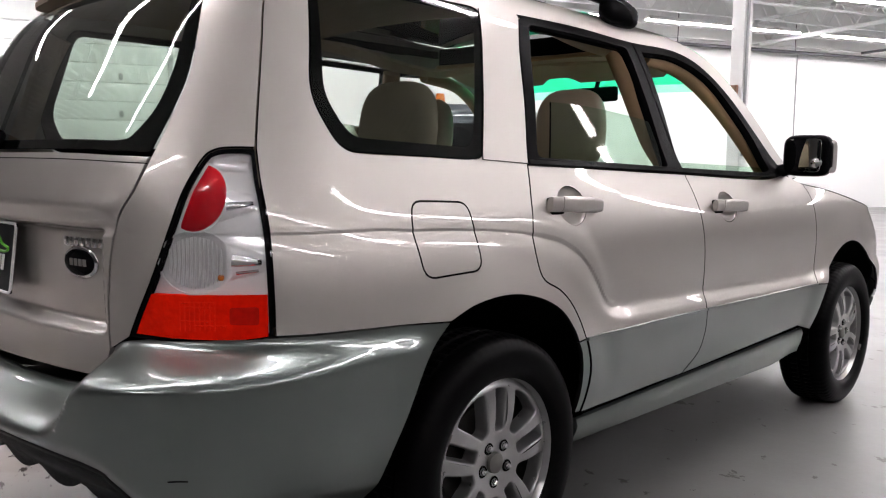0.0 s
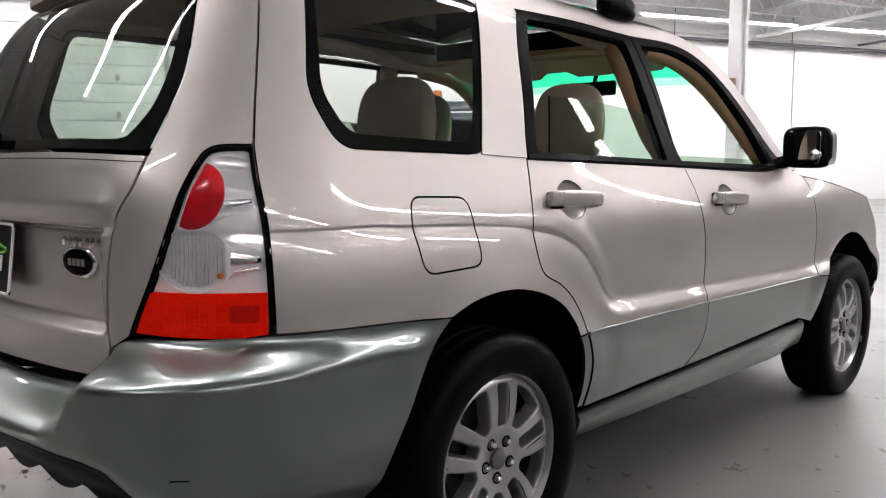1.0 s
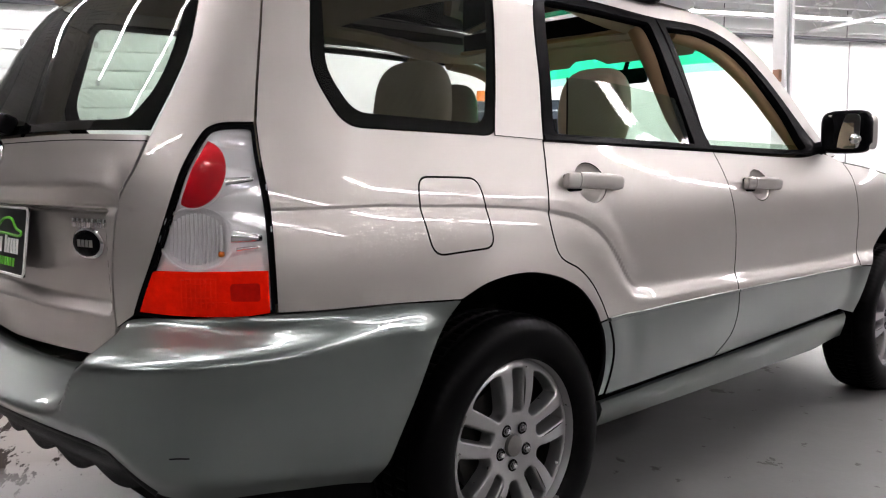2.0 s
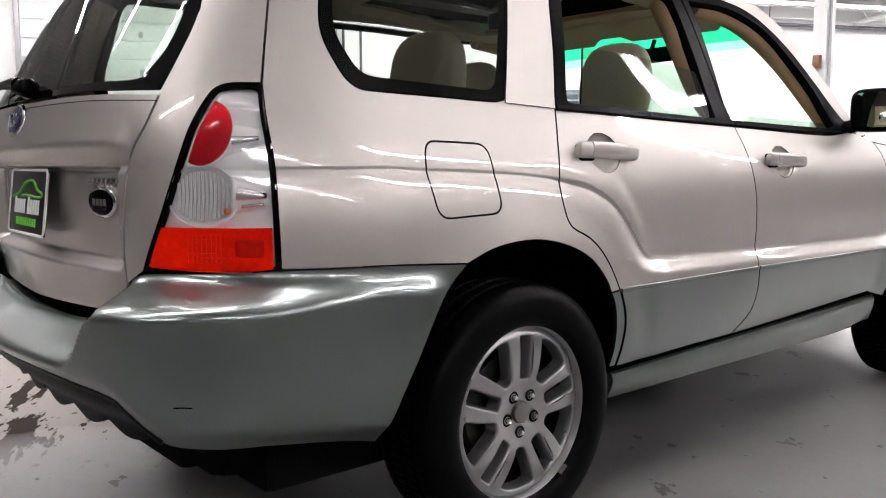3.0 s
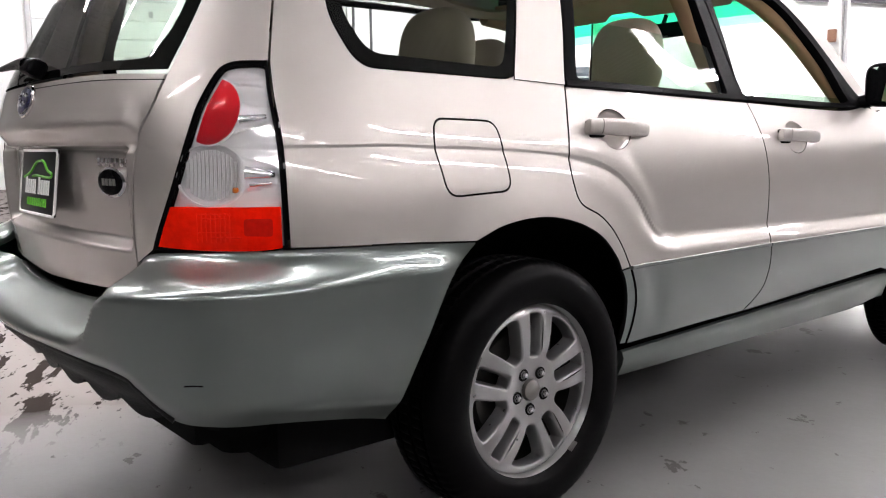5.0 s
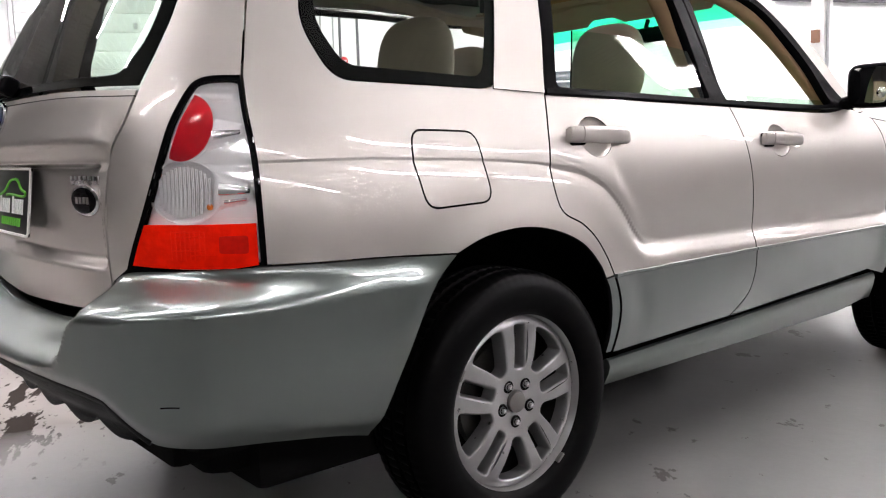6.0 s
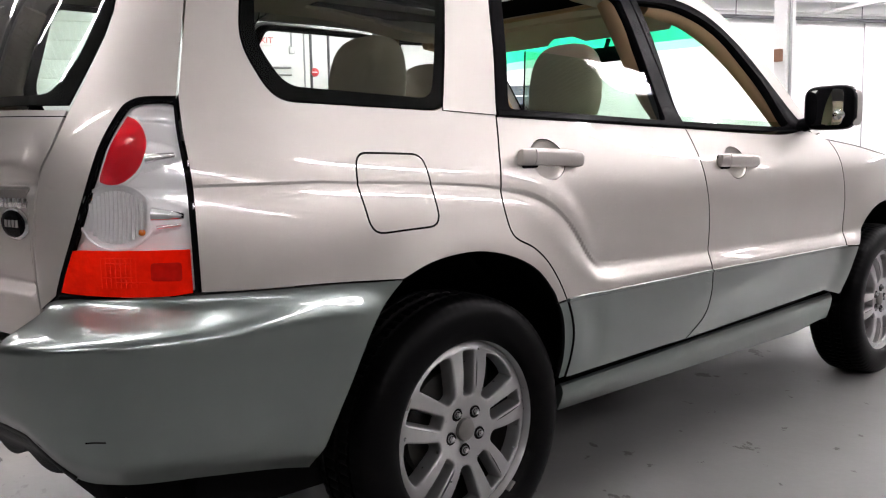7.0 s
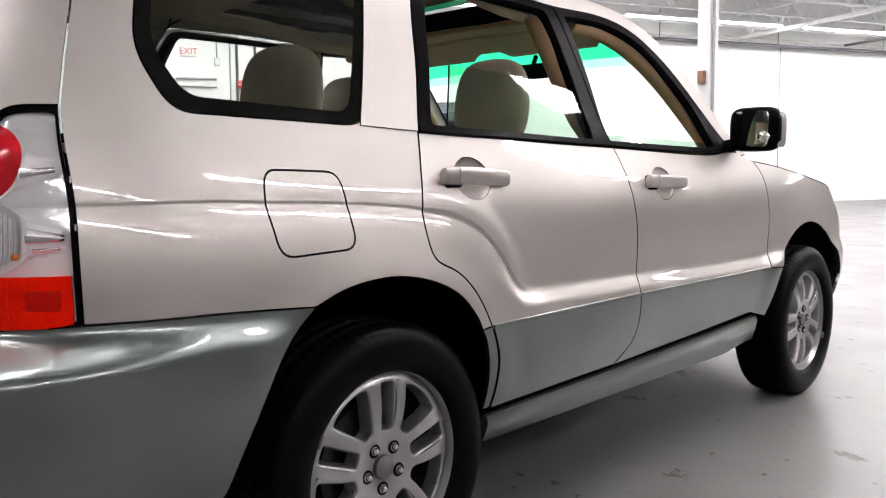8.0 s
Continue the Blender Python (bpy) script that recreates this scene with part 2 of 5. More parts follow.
def peeling(m):
    """Worn paint on the floor: pale bare concrete with dark flakes, thick behind the car and sparse elsewhere."""
    nt = m.node_tree
    p = nt.nodes["Principled BSDF"]
    base = p.inputs["Base Color"].links[0].from_socket
    co = nt.nodes.new("ShaderNodeTexCoord").outputs["Object"]

    def math_of(op, a, b):
        x = nt.nodes.new("ShaderNodeMath")
        x.operation = op
        for sock, v in zip(x.inputs, (a, b)):
            if isinstance(v, float):
                sock.default_value = v
            else:
                nt.links.new(v, sock)
        return x.outputs[0]

    def band(v, lo, hi, a=0.0, b=1.0):
        x = nt.nodes.new("ShaderNodeMapRange")
        for k, val in zip(("From Min", "From Max", "To Min", "To Max"), (lo, hi, a, b)):
            x.inputs[k].default_value = val
        nt.links.new(v, x.inputs["Value"])
        return x.outputs["Result"]

    def noise_of(size, stretch):
        q = nt.nodes.new("ShaderNodeMapping")
        q.inputs["Scale"].default_value = stretch
        q.inputs["Rotation"].default_value = (0, 0, radians(25))
        nt.links.new(co, q.inputs["Vector"])
        n = nt.nodes.new("ShaderNodeTexNoise")
        n.inputs["Scale"].default_value, n.inputs["Detail"].default_value, n.inputs["Roughness"].default_value = size, 7.0, 0.62
        nt.links.new(q.outputs["Vector"], n.inputs["Vector"])
        return n.outputs["Fac"]

    def mix(f, a, b):
        x = nt.nodes.new("ShaderNodeMix")
        x.data_type = "RGBA"
        nt.links.new(f, x.inputs["Factor"])
        for sock, v in ((x.inputs[6], a), (x.inputs[7], b)):
            if isinstance(v, tuple):
                sock.default_value = (*v, 1)
            else:
                nt.links.new(v, sock)
        return x.outputs[2]

    sep = nt.nodes.new("ShaderNodeSeparateXYZ")
    nt.links.new(co, sep.inputs[0])
    # the worn lane lies west of the eye; its edge also darkens the shaded floor under the bumper
    lane = band(math_of("ADD", sep.outputs["X"], math_of("MULTIPLY", noise_of(0.8, (1, 1, 1)), 0.6)), -2.25, -2.85)
    lane = math_of("MULTIPLY", lane, band(sep.outputs["Y"], 0.75, 0.35))
    pale = mix(lane, base, (0.25, 0.23, 0.218))
    flakes = band(noise_of(3.4, (0.5, 1.7, 1)), 0.55, 0.565)
    fine = band(noise_of(13.0, (0.6, 1.5, 1)), 0.60, 0.63)
    dark = math_of("MULTIPLY", math_of("MAXIMUM", flakes, fine), lane)
    few = math_of("MAXIMUM", band(noise_of(5.0, (0.8, 1.2, 1)), 0.645, 0.66), band(noise_of(14.0, (0.9, 1.1, 1)), 0.672, 0.685))
    out = mix(math_of("MAXIMUM", dark, few), pale, (0.035, 0.029, 0.026))
    nt.links.new(out, p.inputs["Base Color"])
    nt.links.new(band(lane, 0.0, 1.0, 0.3, 0.0), p.inputs["Specular IOR Level"])


peeling(FLOOR_PAINT)
WALL_WHITE = material("white_wall_paint", (0.82, 0.83, 0.82), 0.6, grain=0.03, grain_size=40.0, stain=0.12, stain_size=0.6, second=(0.7, 0.7, 0.68), bump=0.0008, bump_size=30.0)
WALL_GREY = material("dim_unseen_wall_grey", (0.50, 0.485, 0.46), 0.7, grain=0.06, grain_size=25.0, stain=0.3, stain_size=0.5, second=(0.36, 0.34, 0.32), bump=0.001, bump_size=20.0)
TAN_STEEL = material("tan_painted_steel", (0.20, 0.135, 0.085), 0.5, grain=0.06, grain_size=25.0, stain=0.3, stain_size=1.2)
STEEL_WHITE = material("white_painted_steel", (0.78, 0.79, 0.78), 0.45, grain=0.04, grain_size=30.0, stain=0.2, stain_size=2.0, second=(0.6, 0.6, 0.58))
PIPE_GREY = material("grey_conduit", (0.35, 0.36, 0.36), 0.45, metal=0.3, grain=0.1, grain_size=30.0)
DOOR_WHITE = material("white_door_steel", (0.74, 0.78, 0.76), 0.5, grain=0.03, grain_size=30.0, stain=0.2, stain_size=1.5, second=(0.6, 0.62, 0.6))
DECK_PAINT = material("white_deck_paint", (0.78, 0.79, 0.78), 0.55, grain=0.05, grain_size=20.0, stain=0.35, stain_size=1.2, second=(0.42, 0.41, 0.39))
PIPE_DARK = material("dark_pipe", (0.09, 0.09, 0.1), 0.5, grain=0.2, grain_size=30.0)
BOX_BROWN = material("brown_box", (0.25, 0.13, 0.08), 0.6, grain=0.2, grain_size=60.0)
SIGN_WHITE = material("sign_white", (0.8, 0.8, 0.78), 0.4, grain=0.02, grain_size=50.0)
SIGN_RED = material("sign_red", (0.6, 0.03, 0.03), 0.4, grain=0.05, grain_size=50.0)
TRUCK_BLUE = material("dark_blue_paint", (0.02, 0.035, 0.055), 0.35, coat=0.4, grain=0.1, grain_size=40.0, stain=0.2, stain_size=3.0)
AMBER = material("amber_plastic", (0.8, 0.2, 0.02), 0.25, coat=0.5)
PLATE_BLACK = material("plate_black", (0.015, 0.015, 0.017), 0.3, spec=0.15, grain=0.1, grain_size=90.0)
PLATE_GREEN = material("plate_green", (0.12, 0.5, 0.03), 0.4)
EMBLEM_BLUE = material("emblem_blue", (0.01, 0.015, 0.06), 0.15, coat=1.0)
LENS_RED = material("red_lens", (0.88, 0.012, 0.002), 0.25, spec=0.05, grain=0.22, grain_size=55.0, stain=0.35, stain_size=26.0, second=(0.55, 0.006, 0.003), bump=0.0012, bump_size=120.0)
REFLECTOR = material("lamp_reflector", (0.95, 0.95, 0.955), 0.10, metal=0.2, coat=0.7, bump=0.0012, bump_size=34.0)
BULB_AMBER = material("bulb_amber", (0.8, 0.22, 0.03), 0.2)
LENS_CLEAR = glass_material("clear_lens", (0.98, 0.98, 0.98), 1.45)
FLUTED = glass_material("fluted_lens", (0.99, 0.99, 0.99), 1.4, 0.03)
MIRROR = material("mirror_glass", (0.9, 0.9, 0.9), 0.01, metal=1.0)
SHADE_GREEN = glass_material("green_shade_band", (0.03, 0.74, 0.36), 1.5)
CAP_GREY = material("hub_cap_grey", (0.16, 0.155, 0.145), 0.45, metal=0.4, grain=0.1, grain_size=200.0)
LENS_BRAKE = material("deep_red_lens", (0.62, 0.009, 0.020), 0.15, spec=0.4, coat=1.0, grain=0.2, grain_size=30.0)
LENS_DARK = material("dark_red_lens", (0.50, 0.006, 0.003), 0.3, spec=0.1, grain=0.3, grain_size=70.0)
SUNROOF_GLASS = glass_material("dark_sunroof_glass", (0.03, 0.03, 0.03), 1.12)
PANE_GREEN = glass_material("green_lowered_pane", (0.52, 0.66, 0.55), 1.52)
SHADE_FADE = glass_material("pale_shade_band", (0.35, 0.86, 0.62), 1.5)
LENS_RIB = material("ribbed_red_lens", (0.88, 0.014, 0.003), 0.08, spec=0.35, grain=0.1, grain_size=80.0, bump=0.004, bump_size=180.0)
TUBE_LIGHT = glow_material("fluorescent_tube", (1.0, 0.935, 0.965), TUBE_GLOW)


# ---------------------------------------------------------------- body skin
def lerp_table(tab, v):
    if v <= tab[0][0]: return tab[0][1]
    for (a, p), (b, q) in zip(tab, tab[1:]):
        if v <= b:
            k = (v - a) / (b - a)
            return p + (q - p) * k
    return tab[-1][1]
def spline(tab, v):
    """Smooth monotone-ish cubic through (v, value) pairs."""
    n = len(tab)
    if v <= tab[0][0]: return tab[0][1]
    if v >= tab[-1][0]: return tab[-1][1]
    i = next(k for k in range(n - 1) if v <= tab[k + 1][0])
    def slope(k):
        if k == 0 or k == n - 1:
            j = min(max(k, 1), n - 1)
            return (tab[j][1] - tab[j - 1][1]) / (tab[j][0] - tab[j - 1][0])
        a = (tab[k][1] - tab[k - 1][1]) / (tab[k][0] - tab[k - 1][0])
        b = (tab[k + 1][1] - tab[k][1]) / (tab[k + 1][0] - tab[k][0])
        return 0.5 * (a + b) if a * b > 0 else 0.0
    h = tab[i + 1][0] - tab[i][0]
    t = (v - tab[i][0]) / h
    p, q, m0, m1 = tab[i][1], tab[i + 1][1], slope(i) * h, slope(i + 1) * h
    return (2*t**3-3*t**2+1)*p + (t**3-2*t**2+t)*m0 + (-2*t**3+3*t**2)*q + (t**3-t**2)*m1
def step(e):
    e = min(max(e, 0.0), 1.0)
    return e * e * e * (10 + e * (6 * e - 15))

BOW = 0.15
X0, Y0, YF, CORNER = 0.30, -0.40, 2.72, 0.50
U_REAR = Y0 - CORNER * math.pi / 2
U_FRONT = YF + CORNER * math.pi / 2
WIDTH = [(0.15,0.775),(0.30,0.782),(0.42,0.810),(0.56,0.832),(0.66,0.829),(0.80,0.829),(0.93,0.818),(1.02,0.792),(1.10,0.757),(1.30,0.695),(1.45,0.645),(1.52,0.612),(1.585,0.562),(1.64,0.48)]
TAIL = [(0.15,-0.86),(0.62,-0.90),(0.78,-0.925),(1.0,-0.932),(1.08,-0.922),(1.12,-0.905),(1.30,-0.80),(1.45,-0.70),(1.52,-0.62),(1.58,-0.5)]
NOSE = [(0.15,3.33),(0.4,3.43),(0.6,3.43),(0.8,3.36),(0.9,3.2),(1.0,3.0)]
CREASE = [(-0.7, 0.944), (-0.42, 0.944), (-0.30, 0.938), (-0.20, 0.935), (-0.117, 0.931), (0.045, 0.920), (0.135, 0.911), (0.232, 0.896), (0.291, 0.874), (0.332, 0.852), (0.374, 0.818), (0.418, 0.771), (0.453, 0.727), (0.485, 0.697), (0.53, 0.681), (0.684, 0.673), (0.988, 0.668), (1.558, 0.654), (2.0, 0.649), (2.2, 0.655)]
def faired(tab, sigma):
    """A table of the smooth curve through tab, faired over sigma metres of height, every 2 mm from 0.1 m up."""
    raw = [spline(tab, 0.1 + 0.002 * k) for k in range(-100, 900)]
    n = int(3 * sigma / 0.002)
    ker = [math.exp(-0.5 * (0.002 * k / sigma) ** 2) for k in range(-n, n + 1)]
    tot = sum(ker)
    return [sum(c * raw[i + k - n] for k, c in enumerate(ker)) / tot for i in range(100, 900)]
def at_height(tab, z):
    q = min(max((z - 0.1) / 0.002, 0.0), len(tab) - 2.001)
    i = int(q)
    return tab[i] + (tab[i + 1] - tab[i]) * (q - i)
WIDTH_F, TAIL_F = faired(WIDTH, 0.022), faired(TAIL, 0.016)
def side(y, z):
    w = at_height(WIDTH_F, z)
    zc = spline(CREASE, y)
    # haunch over the rear wheel running out into the ledge along the doors
    soft = 0.055 + 0.17 * step((0.56 - y) / 0.35)
    q = min(max((zc - z) / soft, 0.0), 1.0)
    k = step((0.56 - y) / 0.3)
    w += (0.020 - 0.009 * step((y - 0.30) / 0.5)) * ((1 - k) * step(q) + k * (1 - (1 - q) ** 2))
    w += 0.0065 * step((y - 0.42) / 0.14) * step((zc + 0.016 - z) / 0.042)
    # the overhanging lip of the crease, a thin line on the quarter and a wider band on the door
    k = step((y - 0.02) / 0.22)
    h = 0.003 + 0.011 * k
    w += (0.0026 + 0.0034 * k) * step((0.55 - y) / 0.12) * min(max((z - zc + h) / h, 0.0), 1.0) * (1 - step((z - zc - 0.01) / 0.11))
    w -= 0.02 * step((y - 0.2) / 0.9) * step((z - 0.88) / 0.28)
    w += 0.012 * step((0.1 - y) / 0.5) * step((z - 0.95) / 0.22) * step((1.56 - z) / 0.52)
    for cy in (0.0, 2.525):
        r = math.hypot(y - cy, z - 0.33)
        w += (0.009 if cy < 1 else 0.015) * step(((0.54 if cy < 1 else 0.60) - r) / (0.14 if cy < 1 else 0.18)) * step((z - 0.3) / 0.2)
    w -= 0.02 * step((y - 1.5) / 2.0)
    return w
def section(u, z):
    """(x, y) of the right-hand skin at the unrolled length u and the height z."""
    if Y0 <= u <= YF:
        return side(u, z), u
    if u < Y0:
        a = (Y0 - u) / CORNER
        w, tail = side(Y0, z), at_height(TAIL_F, z)
        if a <= math.pi / 2:
            c, s = math.cos(a), math.sin(a)
            n = 2.65
            r = ((c / (w - X0)) ** n + (s / (Y0 - tail)) ** n) ** (-1 / n)
            r -= BOW * (X0 + r * c) ** 2 * s ** 4
            return X0 + r * c, Y0 - r * s
        x = X0 - (U_REAR - u)
        return x, tail + BOW * x * x
    a = (u - YF) / CORNER
    w, nose = side(YF, z), spline(NOSE, z)
    if a <= math.pi / 2:
        c, s = math.cos(a), math.sin(a)
        n = 2.6
        r = ((c / (w - X0)) ** n + (max(s, 0) / (nose - 0.05 - YF)) ** n) ** (-1 / n)
        return X0 + r * c, YF + r * s
    x = X0 - (u - U_FRONT)
    return x, nose - 0.05 * (x / X0) ** 2
def shelf(u):
    return spline([(-1.5,0.603),(-1.1,0.614),(-1.02,0.626),(-0.985,0.655),(-0.958,0.705),(-0.93,0.731),(-0.9,0.736),(-0.62,0.742),(-0.22,0.735)], u)
def bumper(u, z):
    """The bumper's skin: the body's, standing out below its shelf."""
    x, y = section(u, z)
    k = step((shelf(u) - z) / 0.085) - 0.22 * step((0.42 - z) / 0.2)
    a = min(max((Y0 - u) / CORNER, 0), math.pi / 2)
    low = spline([(-0.95, 0.50), (-0.90, 0.485), (-0.83, 0.43), (-0.76, 0.412), (-0.66, 0.404), (-0.55, 0.382), (-0.438, 0.352)], u)
    x, y = x - 0.03 * step((low + 0.055 - z) / 0.085) * math.cos(a), y + 0.03 * step((low + 0.055 - z) / 0.085) * math.sin(a)
    out = k * (0.02 * step((-0.2 - u) / 0.2) + 0.128 * step((a - 0.0) / 1.05))
    return x + out * math.cos(a), y - out * math.sin(a)


# ---------------------------------------------------------------- the hall
# The hall stands askew to the car: its own frame lies under the first eye, turned 25 degrees to the right.
HALL = pose(2.2, -1.5, 0, 0, 0, -25)
X_W, X_E, Y_S, Y_N, Z_DECK, Z_CHORD = -19.5, 16.0, -36.0, 40.0, 5.75, 4.72


def setting(name, bm, mat, label="", smooth=False):
    ob = part(name, bm, mat, smooth=smooth)
    ob.matrix_basis = HALL
    return tagged(ob, label, "", "", "structure")


def in_hall(ob, x, y, z, turn=0.0):
    ob.matrix_basis = HALL @ pose(x, y, z, 0, 0, turn)
    return ob


setting("floor", box((X_W - 0.3, Y_S - 0.3, -0.25), (X_E + 0.3, Y_N + 0.3, 0.0)), FLOOR_PAINT, "grey painted concrete floor with worn peeling patches")
# three walls out of view, greyed to dim the light on the car
setting("wall_north", box((X_W, Y_N, 0.0), (X_E, Y_N + 0.25, Z_DECK)), WALL_GREY, "unseen grey hall wall that keeps reflections dim")
setting("wall_south", box((X_W, Y_S - 0.25, 0.0), (X_E, Y_S, Z_DECK)), WALL_GREY, "unseen grey hall wall that keeps reflections dim")
setting("wall_east", box((X_E, Y_S - 0.25, 0.0), (X_E + 0.25, Y_N + 0.25, Z_DECK)), WALL_GREY, "unseen grey hall wall that keeps reflections dim")
setting("wall_west", box((X_W - 0.25, Y_S - 0.25, 0.0), (X_W, Y_N + 0.25, Z_DECK)), WALL_WHITE, "white painted hall wall")


def deck():
    """Ribbed steel roof deck, its ribs across the joists."""
    bm = bmesh.new()
    y, rise, rows = Y_S - 0.25, 0.038, []
    while y < Y_N + 0.25:
        rows += [(y, 0.0), (y + 0.07, 0.0), (y + 0.09, rise), (y + 0.18, rise)]
        y += 0.2
    verts = [[bm.verts.new((x, a, Z_DECK + b)) for x in (X_W - 0.25, X_E + 0.25)] for a, b in rows]
    for a, b in zip(verts, verts[1:]):
        bm.faces.new((a[1], a[0], b[0], b[1]))
    add_box(bm, (X_W - 0.25, Y_S - 0.25, Z_DECK + 0.06), (X_E + 0.25, Y_N + 0.25, Z_DECK + 0.2))
    return bm


setting("ceiling", deck(), DECK_PAINT, "white ribbed steel roof deck")


def joist():
    """An open-web joist along y."""
    bm = bmesh.new()
    for z in (Z_CHORD, Z_DECK - 0.055):
        add_box(bm, (-0.045, Y_S, z), (0.045, Y_N, z + 0.045))
    n = 60
    w = (Y_N - Y_S) / n
    for k in range(n):
        a, b = Y_S + k * w, Y_S + (k + 0.5) * w
        add_tube(bm, [(0, a, Z_DECK - 0.05), (0, b, Z_CHORD + 0.03)], 0.014, 5)
        add_tube(bm, [(0, b, Z_CHORD + 0.03), (0, a + w, Z_DECK - 0.05)], 0.014, 5)
    return bm


first = tagged(part("roof_joist", joist(), STEEL_WHITE), "white open-web steel roof joist", "joist", "roof joists")
in_hall(first, X_W + 1.1, 0, 0)
x = X_W + 2.7
while x < X_E - 0.4:
    copy_thing(first, HALL @ pose(x, 0, 0))
    x += 1.6


def girder():
    """A deep truss across the hall that the joists rest on."""
    bm = bmesh.new()
    for z in (Z_CHORD - 0.15, Z_CHORD + 0.5):
        add_box(bm, (X_W, -0.07, z), (X_E, 0.07, z + 0.085))
    n = 36
    w = (X_E - X_W) / n
    for k in range(n):
        a = X_W + k * w
        add_tube(bm, [(a, 0, Z_CHORD + 0.53), (a + w / 2, 0, Z_CHORD - 0.1), (a + w, 0, Z_CHORD + 0.53)], 0.02, 5)
    return bm


COL = HALL.inverted() @ Vector((-1.09, 5.45, 0))
beam = tagged(part("roof_girder", girder(), STEEL_WHITE), "white latticed steel roof girder", "girder", "roof girders")
in_hall(beam, 0, COL.y, 0)
for y in (COL.y - 12.0, COL.y + 12.0):
    copy_thing(beam, HALL @ pose(0, y, 0))


def column():
    """A boxed column with a base plate and a cap."""
    t = thing("steel_column", "white painted square steel column on the floor", "column", group="columns")
    part("shaft", box((-0.06, -0.06, 0.02), (0.06, 0.06, Z_CHORD - 0.17), 0.008), STEEL_WHITE, t)
    part("base_plate", box((-0.17, -0.17, 0.0), (0.17, 0.17, 0.022), 0.004), STEEL_WHITE, t)
    part("cap_plate", box((-0.13, -0.13, Z_CHORD - 0.17), (0.13, 0.13, Z_CHORD - 0.15), 0.003), STEEL_WHITE, t)
    part("conduit", tube([(0.075, -0.03, 1.2), (0.075, -0.03, Z_CHORD - 0.17)], 0.013, 8), PIPE_GREY, t)
    part("switch_box", box((-0.03, -0.10, 1.70), (0.03, -0.06, 1.80), 0.004), BOX_BROWN, t, "small brown junction box")
    return t


one = column()
in_hall(one, COL.x, COL.y, 0, 18)
for px, py in ((COL.x, COL.y - 12.0), (COL.x + 12.0, COL.y - 12.0)):
    copy_thing(one, HALL @ pose(px, py, 0))


def strip_light(length=4.7):
    """A long batten with two bare tubes, along y."""
    t = thing("strip_light", "white batten light with bare fluorescent tubes", "light", group="ceiling lights")
    bm = bmesh.new()
    prof = [(-0.115, 0.030), (-0.085, 0.062), (-0.07, 0.066), (0.07, 0.066), (0.085, 0.062), (0.115, 0.030), (0.12, 0.036), (0.085, 0.095), (0.05, 0.13), (-0.05, 0.13), (-0.085, 0.095), (-0.12, 0.036)]
    ends = [[bm.verts.new((x, y, z)) for x, z in prof] for y in (-length / 2, length / 2)]
    for i in range(len(prof)):
        bm.faces.new((ends[0][i], ends[0][i - 1], ends[1][i - 1], ends[1][i]))
    bmesh.ops.recalc_face_normals(bm, faces=bm.faces)
    part("housing", bm, STEEL_WHITE, t, "white winged reflector trough", smooth=False)
    for q in (-1, 1):
        for h in (-1, 1):
            part("tube", tube([(q * 0.042, h * length / 4 - 1.14, 0.034), (q * 0.042, h * length / 4 + 1.14, 0.034)], 0.026, 8), TUBE_LIGHT, t)
    for h in (-1, 1):
        part("rod", tube([(0, h * 1.7, 0.13), (0, h * 1.7, Z_DECK - LIGHT_Z)], 0.006, 6), STEEL_WHITE, t)
    return t


LIGHT_Z = 4.62
lamp_one = strip_light()
placed = False
# rows of battens along the hall, ending in line behind the car; the rows over its right-hand side have gaps
far = [-2.2 + 5.5 * k for k in range(6)]
# the batten at (1.4, -5.5) is added to brighten tail lamp and pillar
for gx, places in ((-17.6, far), (-13.8, far[1:]), (-10.0, far), (-6.2, far), (-2.4, far[:5]), (1.4, [-5.5, 8.35, 13.85]), (5.2, [1.3, 6.8])):
    for gy in places:
        if not placed:
            in_hall(lamp_one, gx, gy, LIGHT_Z)
            placed = True
        else:
            copy_thing(lamp_one, HALL @ pose(gx, gy, LIGHT_Z))


def pipe(name, label, pts, r, mat):
    return tagged(in_hall(part(name, tube(pts, r, 10), mat), 0, 0, 0), label, "pipe", "pipes under the roof")


pipe("sprinkler_pipe", "dark sprinkler pipe along the wall", [(X_W + 0.35, Y_S, 4.42), (X_W + 0.35, Y_N, 4.42)], 0.05, PIPE_DARK)
for y in range(-6, 30, 4):
    pipe("pipe_hanger", "thin dark hanger of the wall pipe", [(X_W + 0.35, y, 4.40), (X_W + 0.35, y, 5.2)], 0.012, PIPE_DARK)
pipe("sprinkler_pipe", "thin white service pipe along the wall", [(X_W + 0.2, Y_S, 4.6), (X_W + 0.2, Y_N, 4.6)], 0.03, STEEL_WHITE)
pipe("sprinkler_pipe", "dark cross pipe hung below the roof", [(X_W + 0.35, 20.5, 4.55), (X_E, 20.5, 4.62)], 0.04, PIPE_DARK)
pipe("conduit", "thin grey conduit running down the wall", [(X_W + 0.03, 18.4, 0.3), (X_W + 0.03, 18.4, 4.4)], 0.018, PIPE_GREY)


